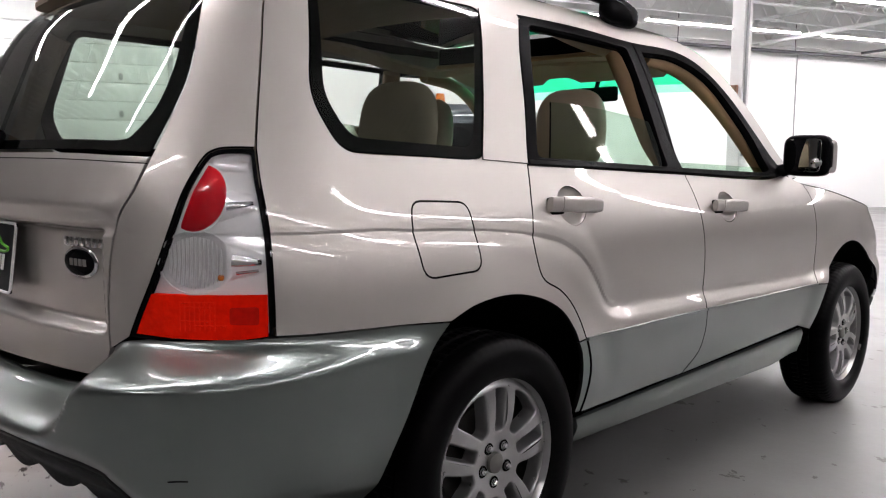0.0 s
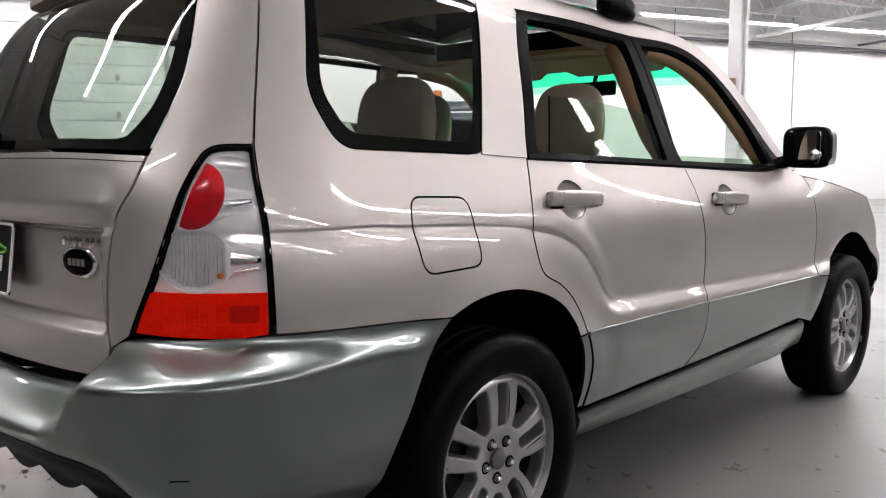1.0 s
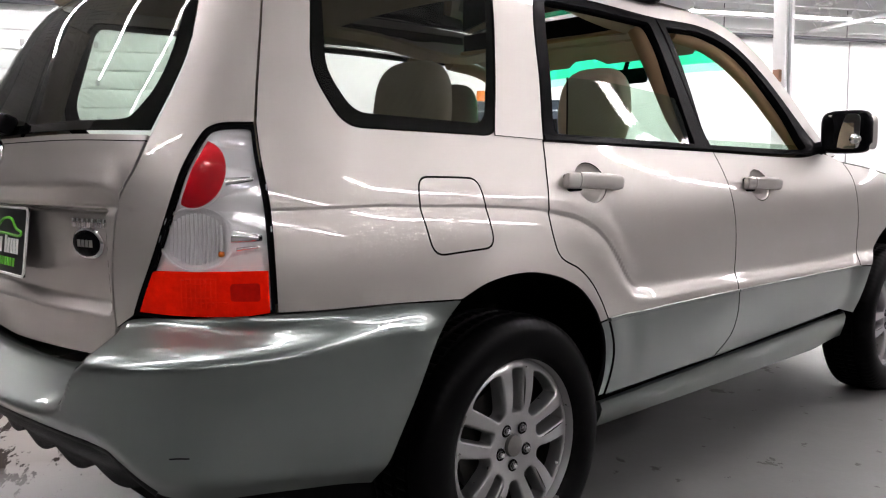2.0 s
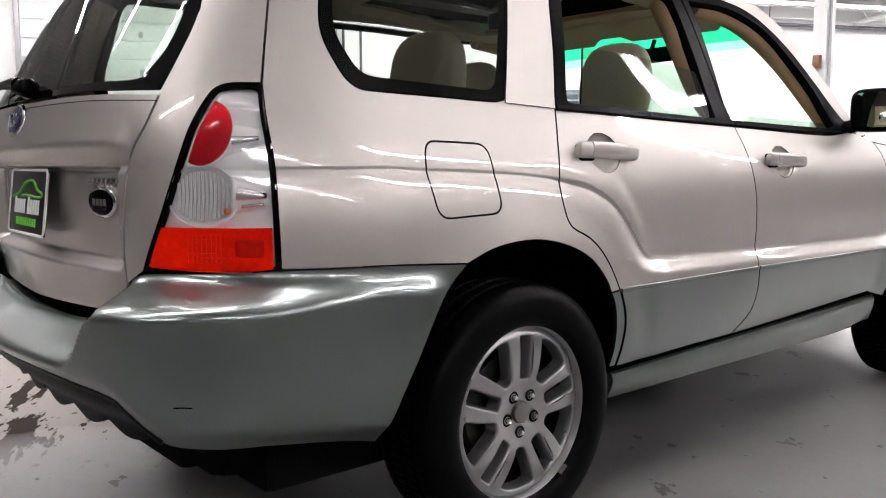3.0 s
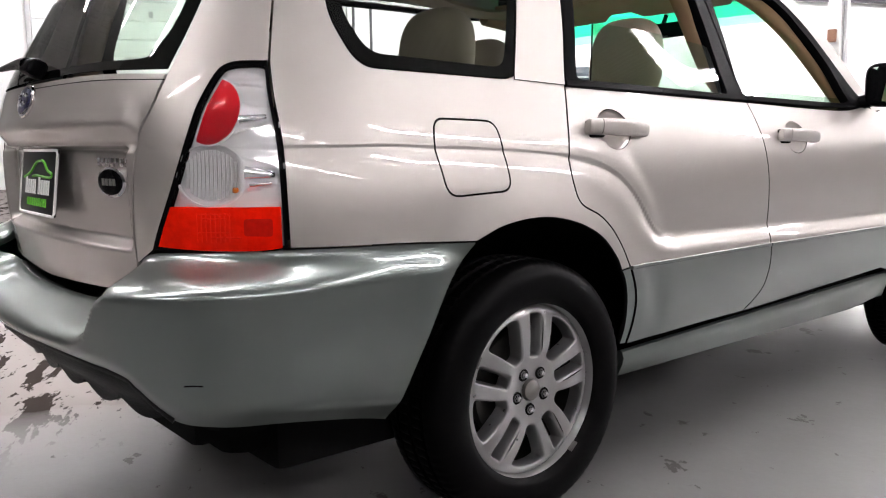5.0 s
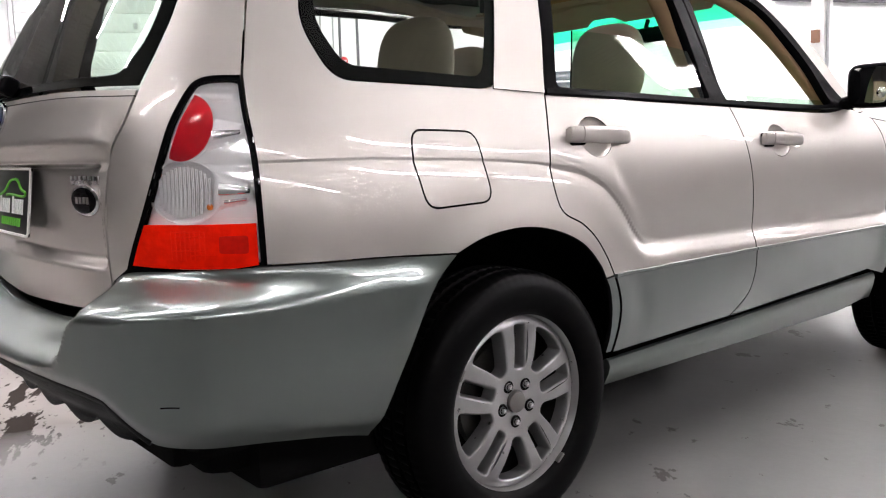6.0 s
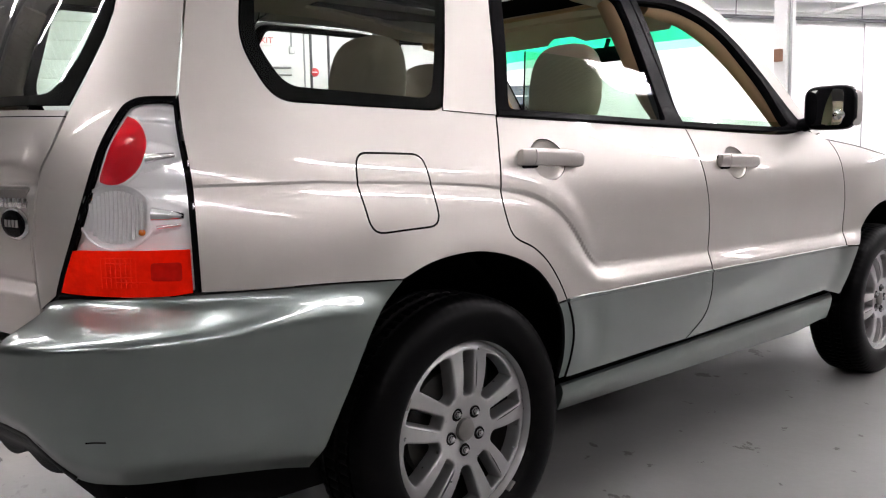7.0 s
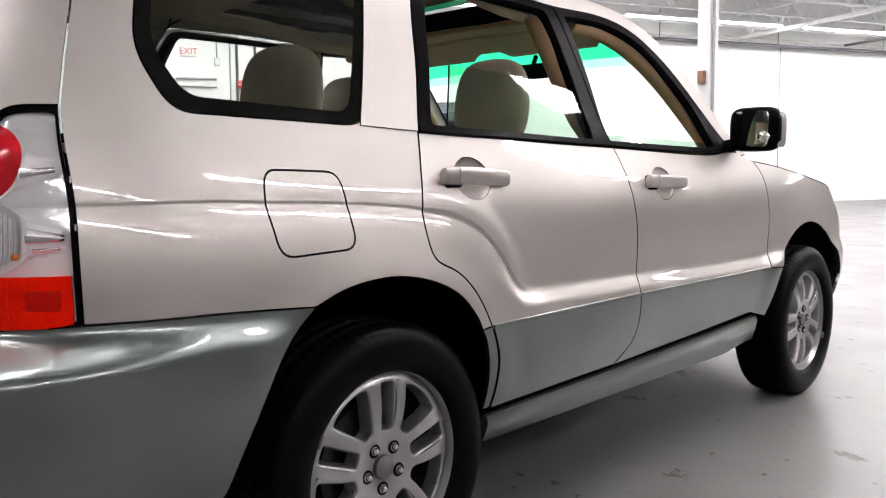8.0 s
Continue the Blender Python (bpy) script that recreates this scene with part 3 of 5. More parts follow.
def sectional_door():
    """A wide overhead door in horizontal sections with ribs and hinges."""
    t = thing("overhead_door", "closed white sectional overhead door in the hall wall", "garage door")
    w, h, n = 4.7, 4.3, 11
    for k in range(n):
        z = h * k / n
        bm = bmesh.new()
        add_box(bm, (0.0, -w / 2, z + 0.006), (0.05, w / 2, z + h / n - 0.014), 0.012)
        add_box(bm, (0.045, -w / 2, z + h / n * 0.5), (0.056, w / 2, z + h / n * 0.5 + 0.012))
        part("section", bm, DOOR_WHITE, t)
    for k in range(1, n, 2):
        for y in (-1.4, 0.0, 1.4):
            part("hinge", box((0.045, y - 0.045, h * k / n + 0.06), (0.085, y + 0.045, h * k / n + 0.20), 0.01), PIPE_GREY, t)
    part("seal", box((-0.002, -w / 2, 0.0), (0.06, w / 2, 0.008)), TRIM, t)
    for s in (-1, 1):
        part("rail", box((0.0, s * (w / 2 + 0.06) - 0.05, 0.0), (0.1, s * (w / 2 + 0.06) + 0.05, h + 0.2), 0.006), PIPE_GREY, t)
    return t


in_hall(sectional_door(), X_W + 0.004, -1.3, 0)


def roller_door(w=2.8, h=3.9):
    """A shut roller door: a ribbed curtain between two guides, under its drum box."""
    t = thing("roller_door", "unseen tan roller door added for its reflection", "garage door", group="roller doors")
    n = 26
    for k in range(n):
        z = 0.06 + (h - 0.06) * k / n
        part("slat", box((-w / 2, 0.0, z), (w / 2, 0.03, z + (h - 0.06) / n - 0.012), 0.006), TAN_STEEL, t)
    part("bottom_bar", box((-w / 2, -0.004, 0.0), (w / 2, 0.04, 0.055), 0.005), PIPE_GREY, t)
    for q in (-1, 1):
        part("guide", box((q * (w / 2 + 0.05) - 0.05, -0.02, 0.0), (q * (w / 2 + 0.05) + 0.05, 0.06, h), 0.005), PIPE_GREY, t)
    part("drum_box", box((-w / 2 - 0.1, -0.25, h), (w / 2 + 0.1, 0.06, h + 0.4), 0.02), TAN_STEEL, t)
    return t


# added out of view, for the brown patches mirrored in the car's doors
rolled = in_hall(roller_door(), 1.6, Y_N - 0.065, 0)
copy_thing(rolled, HALL @ pose(-2.7, Y_N - 0.065, 0))


def exit_sign():
    t = thing("exit_sign", "white exit sign with red letters on the wall", "sign")
    part("case", box((0.0, -0.17, -0.11), (0.05, 0.17, 0.11), 0.01), SIGN_WHITE, t)
    cu = bpy.data.curves.new("letters", "FONT")
    cu.body, cu.size, cu.extrude, cu.align_x, cu.align_y = "EXIT", 0.19, 0.002, "CENTER", "CENTER"
    tmp = new("letters", cu)
    me = bpy.data.meshes.new_from_object(tmp)
    bpy.data.objects.remove(tmp)
    ob = new("letters", me)
    me.materials.append(SIGN_RED)
    ob.parent = t
    ob.matrix_local = pose(0.0525, 0, 0, 90, 0, 90)
    return t


in_hall(exit_sign(), X_W + 0.004, 2.02, 3.60)


def wall_bits():
    """Conduits, boxes and the frame of the exit door near the sign."""
    for y, h0, h1 in ((2.62, 3.45, 4.4), (2.90, 1.0, 4.4), (3.05, 0.2, 4.4), (3.45, 0.2, 4.4)):
        pipe("conduit", "grey conduit running down the wall", [(X_W + 0.03, y, h0), (X_W + 0.03, y, h1)], 0.018 if y < 3 else 0.03, PIPE_GREY if y < 3 else PIPE_DARK)
    for z in (3.02, 2.86):
        pipe("conduit", "grey conduit running along the wall", [(X_W + 0.04, 1.75, z), (X_W + 0.04, 2.6, z)], 0.025, PIPE_GREY)
    for y, z in ((2.62, 3.40), (2.90, 2.2)):
        t = thing("junction_box", "grey electrical junction box on the wall", "box", group="junction boxes")
        part("case", box((0, -0.06, -0.08), (0.07, 0.06, 0.08), 0.006), PIPE_GREY, t)
        part("lid", box((0.069, -0.05, -0.07), (0.076, 0.05, 0.07), 0.003), STEEL_WHITE, t)
        in_hall(t, X_W + 0.004, y, z)
    t = thing("alarm_bell", "round red fire alarm on the wall", "alarm")
    bm = bmesh.new()
    add_lathe(bm, [(0.0, 0.07), (0.05, 0.068), (0.095, 0.045), (0.1, 0.0), (0.0, 0.0)], 24)
    part("dome", bm, SIGN_RED, t)
    part("label_bar", box((0.066, -0.06, -0.012), (0.072, 0.06, 0.012)), SIGN_WHITE, t)
    in_hall(t, X_W + 0.004, 3.12, 2.92)
    t = thing("steel_door", "closed white steel door under the exit sign", "door")
    part("leaf", box((0.0, -0.45, 0.01), (0.045, 0.45, 2.08), 0.004), DOOR_WHITE, t)
    for s in (-1, 1):
        part("jamb", box((0.0, s * 0.5 - 0.045, 0.0), (0.07, s * 0.5 + 0.045, 2.16), 0.004), PIPE_GREY, t)
    part("head", box((0.0, -0.45, 2.09), (0.07, 0.45, 2.16), 0.004), PIPE_GREY, t)
    part("push_bar", tube([(0.09, -0.35, 1.02), (0.09, 0.35, 1.02)], 0.02, 8), CHROME, t)
    in_hall(t, X_W + 0.004, 1.85, 0)
    t = thing("notice_board", "white notice board in a grey frame on the wall", "board")
    part("board", box((0.0, -0.6, -0.5), (0.02, 0.6, 0.5), 0.002), SIGN_WHITE, t)
    for lo, hi in (((0, -0.66, -0.56), (0.04, -0.6, 0.56)), ((0, 0.6, -0.56), (0.04, 0.66, 0.56)), ((0, -0.6, 0.5), (0.04, 0.6, 0.56)), ((0, -0.6, -0.56), (0.04, 0.6, -0.5))):
        part("frame", box(lo, hi, 0.006), PIPE_GREY, t)
    in_hall(t, X_W + 0.004, 6.4, 2.3)


wall_bits()


def work_truck():
    """A dark van with an amber beacon, parked by the far wall."""
    t = thing("work_truck", "dark blue box truck with amber beacon by the wall", "truck")
    part("box_body", box((-1.0, -2.2, 0.55), (1.0, 1.2, 2.15), 0.06), TRUCK_BLUE, t)
    part("cab", box((-0.95, 1.21, 0.55), (0.95, 2.6, 1.9), 0.15), TRUCK_BLUE, t)
    part("windscreen", box((-0.75, 2.45, 1.25), (0.75, 2.62, 1.75), 0.03), TRIM, t)
    for k in range(8):
        part("letter_bar", box((1.0, -1.55 + 0.29 * k, 1.55), (1.008, -1.36 + 0.29 * k, 1.85)), SIGN_WHITE, t, "white bar of lettering")
    bm = bmesh.new()
    add_lathe(bm, [(0.0, 0.2), (0.07, 0.19), (0.085, 0.1), (0.09, 0.0), (0.0, 0.0)], 20)
    b = part("beacon", bm, AMBER, t, "amber plastic beacon")
    b.matrix_local = pose(0.5, 0.9, 2.15, 0, -90, 0)
    for y in (-1.4, 1.7):
        for s in (-1, 1):
            bm = bmesh.new()
            add_lathe(bm, [(0.0, 0.1), (0.22, 0.1), (0.24, 0.12), (0.36, 0.11), (0.38, 0.07), (0.38, -0.11), (0.0, -0.11)], 28)
            w = part("wheel", bm, RUBBER, t)
            w.matrix_local = pose(s * 0.85, y, 0.38, 0, 0, 0 if s > 0 else 180)
    return t


truck = work_truck()
truck.matrix_basis = pose(-8.5, 10.2, 0, 0, 0, 222)


# ---------------------------------------------------------------- the car
car = thing("estate_car", "champagne silver estate car with sage grey lower body", "car")


def mirror_pair(name, fn, line, mat, **more):
    cuts = more.pop("cuts", (0.025, 0.02))
    # black edges stand in for the shade between neighbouring panels
    more.setdefault("fold", LINER_SHADE)
    return [panel(name, fn, line, mat, car, flank=s, cuts=cuts if s > 0 else (0.06, 0.03), **more) for s in (1, -1)]


# edges in (length along the skin, height)
DOOR_REAR = [(0.179, 1.088), (0.146, 0.985), (0.129, 0.906), (0.133, 0.839), (0.154, 0.788), (0.221, 0.755), (0.271, 0.715), (0.313, 0.659), (0.341, 0.606)]
DOOR_REAR_LOW = [(0.341, 0.606), (0.360, 0.547), (0.369, 0.499), (0.370, 0.434), (0.366, 0.386)]
ARCH_TOP = [(-0.212, 0.722), (-0.129, 0.750), (-0.035, 0.762), (0.053, 0.758), (0.147, 0.735), (0.226, 0.696), (0.283, 0.639), (0.303, 0.602)]
ARCH_FRONT = [(0.303, 0.602), (0.318, 0.570), (0.332, 0.504), (0.340, 0.438), (0.339, 0.386)]
DOOR_MID = [(1.055, 1.064), (1.060, 1.000), (1.070, 0.926), (1.086, 0.819), (1.088, 0.729), (1.080, 0.660), (1.077, 0.606)]
DOOR_MID_LOW = [(1.077, 0.606), (1.067, 0.517), (1.043, 0.456), (0.960, 0.397)]
FENDER_GAP = [(2.060, 1.025), (2.094, 0.969), (2.113, 0.856), (2.118, 0.763), (2.100, 0.670), (2.088, 0.600)]
FENDER_GAP_LOW = [(2.088, 0.600), (2.060, 0.540), (2.020, 0.478), (1.937, 0.436)]
PILLAR_C = [(0.179, 1.088), (0.218, 1.229), (0.255, 1.403), (0.30, 1.508)]
TAIL_GAP = [(-0.668, 1.112), (-0.660, 1.206), (-0.646, 1.326), (-0.632, 1.426), (-0.60, 1.52)]
LAMP_SIDE = [(-0.641, 0.742), (-0.643, 0.826), (-0.648, 0.948), (-0.662, 1.049), (-0.668, 1.112)]
LAMP_TOP = [(-0.668, 1.112), (-0.722, 1.111), (-0.748, 1.105), (-0.768, 1.087), (-0.798, 1.026), (-0.819, 0.959), (-0.855, 0.848), (-0.906, 0.734)]
HATCH_GAP = [(-0.80, 1.52), (-0.809, 1.424), (-0.809, 1.347), (-0.814, 1.261), (-0.834, 1.190), (-0.850, 1.135), (-0.866, 1.092), (-0.893, 1.027), (-0.927, 0.966), (-0.948, 0.86), (-0.962, 0.70)]
BELT = [(-0.641, 0.742), (-0.434, 0.735), (-0.212, 0.722)]
Q_WINDOW = rounded([(0.010, 1.098), (0.05, 1.219), (0.14, 1.508), (-0.475, 1.50), (-0.535, 1.23), (-0.468, 1.108)], 0.05)
FUEL = rounded([(-0.304, 0.938), (-0.292, 1.001), (-0.107, 0.995), (-0.096, 0.929), (-0.086, 0.832), (-0.284, 0.826)], 0.035)


def oval(cu, cz, a, b, tilt=0.0, n=28):
    """An oval line in (u, z)."""
    t = radians(tilt)
    return [Vector((cu + a * math.cos(k) * math.cos(t) - b * math.sin(k) * math.sin(t), cz + a * math.cos(k) * math.sin(t) + b * math.sin(k) * math.cos(t))) for k in (2 * math.pi * i / n for i in range(n))]


mirror_pair("quarter_panel", section, outline(BELT, ARCH_TOP, [(0.303, 0.602), (0.341, 0.606)], DOOR_REAR[::-1], PILLAR_C, [(0.30, 1.508), (0.30, 1.584), (-0.57, 1.584), (-0.60, 1.52)], TAIL_GAP[::-1], LAMP_SIDE[::-1]), SILVER, holes=[Q_WINDOW, FUEL], cuts=(0.024, 0.003), snap=True)
mirror_pair("pillar_cover", section, outline([(-0.004, 1.096), (0.040, 1.219), (0.127, 1.508)], [(0.127, 1.508), (0.295, 1.508)], PILLAR_C[::-1], [(0.179, 1.088), (-0.004, 1.096)]), SILVER, lift=0.0035, depth=0.009, gap=0.002, cuts=(0.03, 0.02))
mirror_pair("fuel_flap", section, FUEL, SILVER, cuts=(0.024, 0.003), snap=True, gap=0.0023)
mirror_pair("tail_pillar", section, outline(TAIL_GAP, [(-0.60, 1.52), (-0.80, 1.52)], HATCH_GAP, [(-0.962, 0.70), (-0.906, 0.734)], LAMP_TOP[::-1]), SILVER, cuts=(0.02, 0.03))
mirror_pair("dogleg_panel", section, outline(ARCH_FRONT[::-1], [(0.303, 0.602), (0.341, 0.606)], DOOR_REAR_LOW), SAGE)

# doors with cupped handles, frames and glass
REAR_FRAME = outline([(0.183, 1.094), (0.222, 1.229), (0.259, 1.403), (0.292, 1.49)], [(0.292, 1.49), (0.315, 1.507), (0.36, 1.512)], [(0.36, 1.512), (0.62, 1.512), (0.935, 1.503)], [(0.935, 1.503), (0.985, 1.30), (1.050, 1.072)], [(1.050, 1.072), (0.183, 1.094)])
REAR_OPEN = rounded([(0.232, 1.108), (0.268, 1.235), (0.305, 1.400), (0.337, 1.487), (0.60, 1.488), (0.884, 1.482), (0.925, 1.30), (0.962, 1.088)], 0.018, 3)
FRONT_FRAME = outline([(0.941, 1.503), (0.991, 1.30), (1.056, 1.070)], [(1.056, 1.070), (1.66, 1.054), (1.93, 1.062)], [(1.93, 1.062), (1.86, 1.118), (1.73, 1.236), (1.577, 1.366), (1.40, 1.468), (1.22, 1.506), (0.941, 1.503)])
FRONT_OPEN = outline([(0.985, 1.478), (1.02, 1.30), (1.045, 1.086)], [(1.045, 1.086), (1.66, 1.074), (1.775, 1.085)], [(1.775, 1.085), (1.70, 1.205), (1.565, 1.330), (1.420, 1.428), (1.22, 1.480), (0.985, 1.478)])
REAR_PANE = outline([(0.292, 1.100), (0.326, 1.187), (0.360, 1.270)], [(0.360, 1.270), (0.46, 1.271), (0.60, 1.267), (0.75, 1.258), (0.88, 1.246), (0.970, 1.232)], [(0.970, 1.232), (0.985, 1.085)], [(0.985, 1.085), (0.292, 1.100)])


def pane_skin(u, z):
    """Almost flat glass between the belt and the roof."""
    (xa, ya), (xb, yb) = section(u, 1.09), section(u, 1.50)
    t = (z - 1.09) / 0.41
    return xa + (xb - xa) * t + 0.02 * t * (1 - t), ya + (yb - ya) * t


def handle(u0, u1, z, door, s):
    """Pull handle standing off the skin over a round cup."""
    um, half = (u0 + u1) / 2, (u1 - u0) / 2
    bm = bmesh.new()
    rows = []
    for t, end in ((-1.0, 0.88), (-0.99, 0.97), (-0.96, 1.0), (-0.66, 1.0), (-0.632, 1.0), (-0.628, 0.86), (-0.612, 0.86), (-0.608, 1.0), (-0.4, 1.0), (-0.2, 1.0), (0.0, 1.0), (0.2, 1.0), (0.4, 1.0), (0.6, 1.0), (0.9, 1.0), (0.98, 0.97), (1.0, 0.85)):
        p, n = skin_at(section, um + t * half, z - 0.004 * t)
        stand = 0.032 - 0.005 * abs(t) ** 3
        h = (0.0225 - 0.003 * abs(t)) * end
        thick = 0.016 if abs(t) < 0.55 else 0.024
        up = Vector((0, 0, 1))
        c = p + n * (stand - 0.5 * thick)
        ring = []
        for i in range(12):
            a = 2 * math.pi * (i + 0.5) / 12
            ca, sa = math.cos(a), math.sin(a)
            ca, sa = math.copysign(abs(ca) ** 0.7, ca), math.copysign(abs(sa) ** 0.7, sa)
            ring.append(bm.verts.new(c + n * (thick / 2) * ca * end + up * h * sa))
        rows.append(ring)
    for a, b in zip(rows, rows[1:]):
        for i in range(12):
            bm.faces.new((a[i], a[(i + 1) % 12], b[(i + 1) % 12], b[i]))
    bm.faces.new(rows[0][::-1])
    bm.faces.new(rows[-1])
    if s < 0:
        bmesh.ops.transform(bm, matrix=Matrix.Diagonal((-1, 1, 1, 1)), verts=bm.verts)
    bmesh.ops.recalc_face_normals(bm, faces=bm.faces)
    hd = part("handle", bm, SILVER, door)
    # black pads at both ends deepen the shade between handle and skin
    for u2, w2, h2 in ((um - 0.64 * half, 0.032, 0.0225), (um + 0.76 * half, 0.022, 0.0200)):
        line = rounded([(u2 - w2, z + 0.003 - h2), (u2 + w2, z + 0.003 - h2), (u2 + w2, z + 0.003 + h2), (u2 - w2, z + 0.003 + h2)], 0.012, 4)
        panel("handle_gasket", section, line, TRIM, hd, flank=s, depth=0.006, lift=0.004, gap=0.0, cuts=(0.03, 0.03), label="black pad that darkens the gap under the handle")
    # cup
    bm = bmesh.new()
    rings = []
    for k in range(7):
        r = 0.053 * math.cos(k / 6 * math.pi / 2)
        d = 0.017 * math.sin(k / 6 * math.pi / 2)
        ring = []
        for i in range(28):
            a = 2 * math.pi * i / 28
            q, n = skin_at(section, um + r * 1.26 * math.cos(a), z + 0.001 + r * math.sin(a))
            ring.append(bm.verts.new(q - n * d))
        rings.append(ring)
    for a, b in zip(rings[:-1], rings[1:]):
        for i in range(28):
            bm.faces.new((a[i], a[(i + 1) % 28], b[(i + 1) % 28], b[i]))
    bmesh.ops.remove_doubles(bm, verts=bm.verts, dist=1e-4)
    if s < 0:
        bmesh.ops.transform(bm, matrix=Matrix.Diagonal((-1, 1, 1, 1)), verts=bm.verts)
    bmesh.ops.recalc_face_normals(bm, faces=bm.faces)
    bmesh.ops.reverse_faces(bm, faces=bm.faces)
    part("handle_cup", bm, SILVER, door)


for s in (1, -1):
    d = panel("rear_door", section, outline(DOOR_REAR, [(0.341, 0.606), (1.077, 0.606)], DOOR_MID[::-1], [(1.055, 1.064), (0.179, 1.088)]), SILVER, car, flank=s, fold=LINER_SHADE, holes=[oval(0.327, 0.976, 0.066, 0.052)], cuts=(0.0085, 0.0042) if s > 0 else (0.05, 0.04))
    panel("lower_panel", section, outline(DOOR_REAR_LOW, [(0.366, 0.386), (0.960, 0.397)], DOOR_MID_LOW[::-1], [(1.077, 0.606), (0.341, 0.606)]), SAGE, d, flank=s, fold=LINER_SHADE, label="sage grey lower door skin", lift=0.004)
    b = strip(section, sweep_lines([(0.3445, 0.6045), (0.7, 0.6045), (1.0745, 0.6045)], 8), 0.0105, 0.0070, 0.006)
    if s < 0:
        bmesh.ops.transform(b, matrix=Matrix.Diagonal((-1, 1, 1, 1)), verts=b.verts)
        bmesh.ops.reverse_faces(b, faces=b.faces)
    part("ledge", b, SAGE, d)
    panel("window_frame", section, REAR_FRAME, TRIM, d, holes=[REAR_OPEN], flank=s, lift=0.003, depth=0.03, gap=0.001, cuts=(0.06, 0.05))
    panel("window_pane", pane_skin, REAR_PANE, PANE_GREEN, d, flank=s, lift=-0.008, depth=0.0, gap=0.0, cuts=(0.02, 0.015), label="half-lowered green tinted pane")
    b = strip(pane_skin, [Vector(p) for p in sweep_lines([(0.292, 1.102), (0.326, 1.187), (0.359, 1.269)])], 0.0012, -0.0078, 0.0095)
    if s < 0:
        bmesh.ops.transform(b, matrix=Matrix.Diagonal((-1, 1, 1, 1)), verts=b.verts)
        bmesh.ops.reverse_faces(b, faces=b.faces)
    part("pane_edge", b, TRIM, d)
    b = strip(section, sweep_lines([(0.182, 1.094), (0.6, 1.085), (1.052, 1.073)]), 0.018, 0.008, 0.02)
    if s < 0:
        bmesh.ops.transform(b, matrix=Matrix.Diagonal((-1, 1, 1, 1)), verts=b.verts)
        bmesh.ops.reverse_faces(b, faces=b.faces)
    part("belt_moulding", b, TRIM, d)
    handle(0.203, 0.447, 0.974, d, s)
    d = panel("front_door", section, outline(DOOR_MID, [(1.077, 0.606), (2.088, 0.600)], FENDER_GAP[::-1], [(2.06, 1.025), (1.90, 1.062), (1.66, 1.046), (1.055, 1.064)]), SILVER, car, flank=s, fold=LINER_SHADE, holes=[oval(1.280, 0.949, 0.066, 0.052)], cuts=(0.03, 0.0095) if s > 0 else (0.05, 0.04))
    panel("lower_panel", section, outline(DOOR_MID_LOW, [(0.960, 0.397), (1.937, 0.436)], FENDER_GAP_LOW[::-1], [(2.088, 0.600), (1.077, 0.606)]), SAGE, d, flank=s, fold=LINER_SHADE, label="sage grey lower door skin", lift=0.004)
    b = strip(section, sweep_lines([(1.0805, 0.6045), (1.6, 0.6015), (2.085, 0.5985)], 8), 0.0105, 0.0070, 0.006)
    if s < 0:
        bmesh.ops.transform(b, matrix=Matrix.Diagonal((-1, 1, 1, 1)), verts=b.verts)
        bmesh.ops.reverse_faces(b, faces=b.faces)
    part("ledge", b, SAGE, d)
    panel("window_frame", section, FRONT_FRAME, TRIM, d, holes=[FRONT_OPEN], flank=s, lift=0.003, depth=0.03, gap=0.001, cuts=(0.06, 0.05))
    panel("window_pane", pane_skin, outline([(1.035, 1.062), (1.035, 1.106)], [(1.035, 1.106), (1.4, 1.100), (1.73, 1.093)], [(1.73, 1.093), (1.78, 1.05)], [(1.78, 1.05), (1.035, 1.062)]), PANE_GREEN, d, flank=s, lift=-0.006, depth=0.0, gap=0.0, cuts=(0.05, 0.02), label="green tinted pane lowered almost fully")
    b = strip(section, sweep_lines([(1.056, 1.073), (1.5, 1.061), (1.80, 1.066)]), 0.018, 0.008, 0.02)
    if s < 0:
        bmesh.ops.transform(b, matrix=Matrix.Diagonal((-1, 1, 1, 1)), verts=b.verts)
        bmesh.ops.reverse_faces(b, faces=b.faces)
    part("belt_moulding", b, TRIM, d)
    handle(1.158, 1.398, 0.949, d, s)


def arch_line(cy, cz, r, a0, a1, n=24):
    return [(cy + r * math.cos(radians(a0 + (a1 - a0) * k / n)), cz + r * math.sin(radians(a0 + (a1 - a0) * k / n))) for k in range(n + 1)]


F_ARCH = arch_line(2.535, 0.325, 0.435, 142, 22)
mirror_pair("front_wing", section, outline(FENDER_GAP, [(2.088, 0.600), F_ARCH[0]], F_ARCH, [F_ARCH[-1], (3.05, 0.50), (3.34, 0.55)], [(3.34, 0.55), (3.36, 0.78)], [(3.36, 0.78), (3.0, 0.88), (2.6, 0.955), (2.3, 1.0), (2.06, 1.025)]), SILVER, cuts=(0.03, 0.03))
mirror_pair("wing_lower_panel", section, outline([F_ARCH[0], (2.088, 0.600)], FENDER_GAP_LOW, [(1.937, 0.436), (2.09, 0.40)], [(2.09, 0.40), (2.115, 0.47), (2.15, 0.54), F_ARCH[0]]), SAGE)
panel("front_bumper", section, outline([(2.945, 0.45), (3.05, 0.497), (3.34, 0.547), (U_FRONT + X0, 0.56)], [(U_FRONT + X0, 0.56), (U_FRONT + X0, 0.22)], [(U_FRONT + X0, 0.22), (3.3, 0.24), (3.0, 0.40)], [(3.0, 0.40), (2.945, 0.45)]), SAGE, car, both=True, cuts=(0.04, 0.03), gap=0.001)
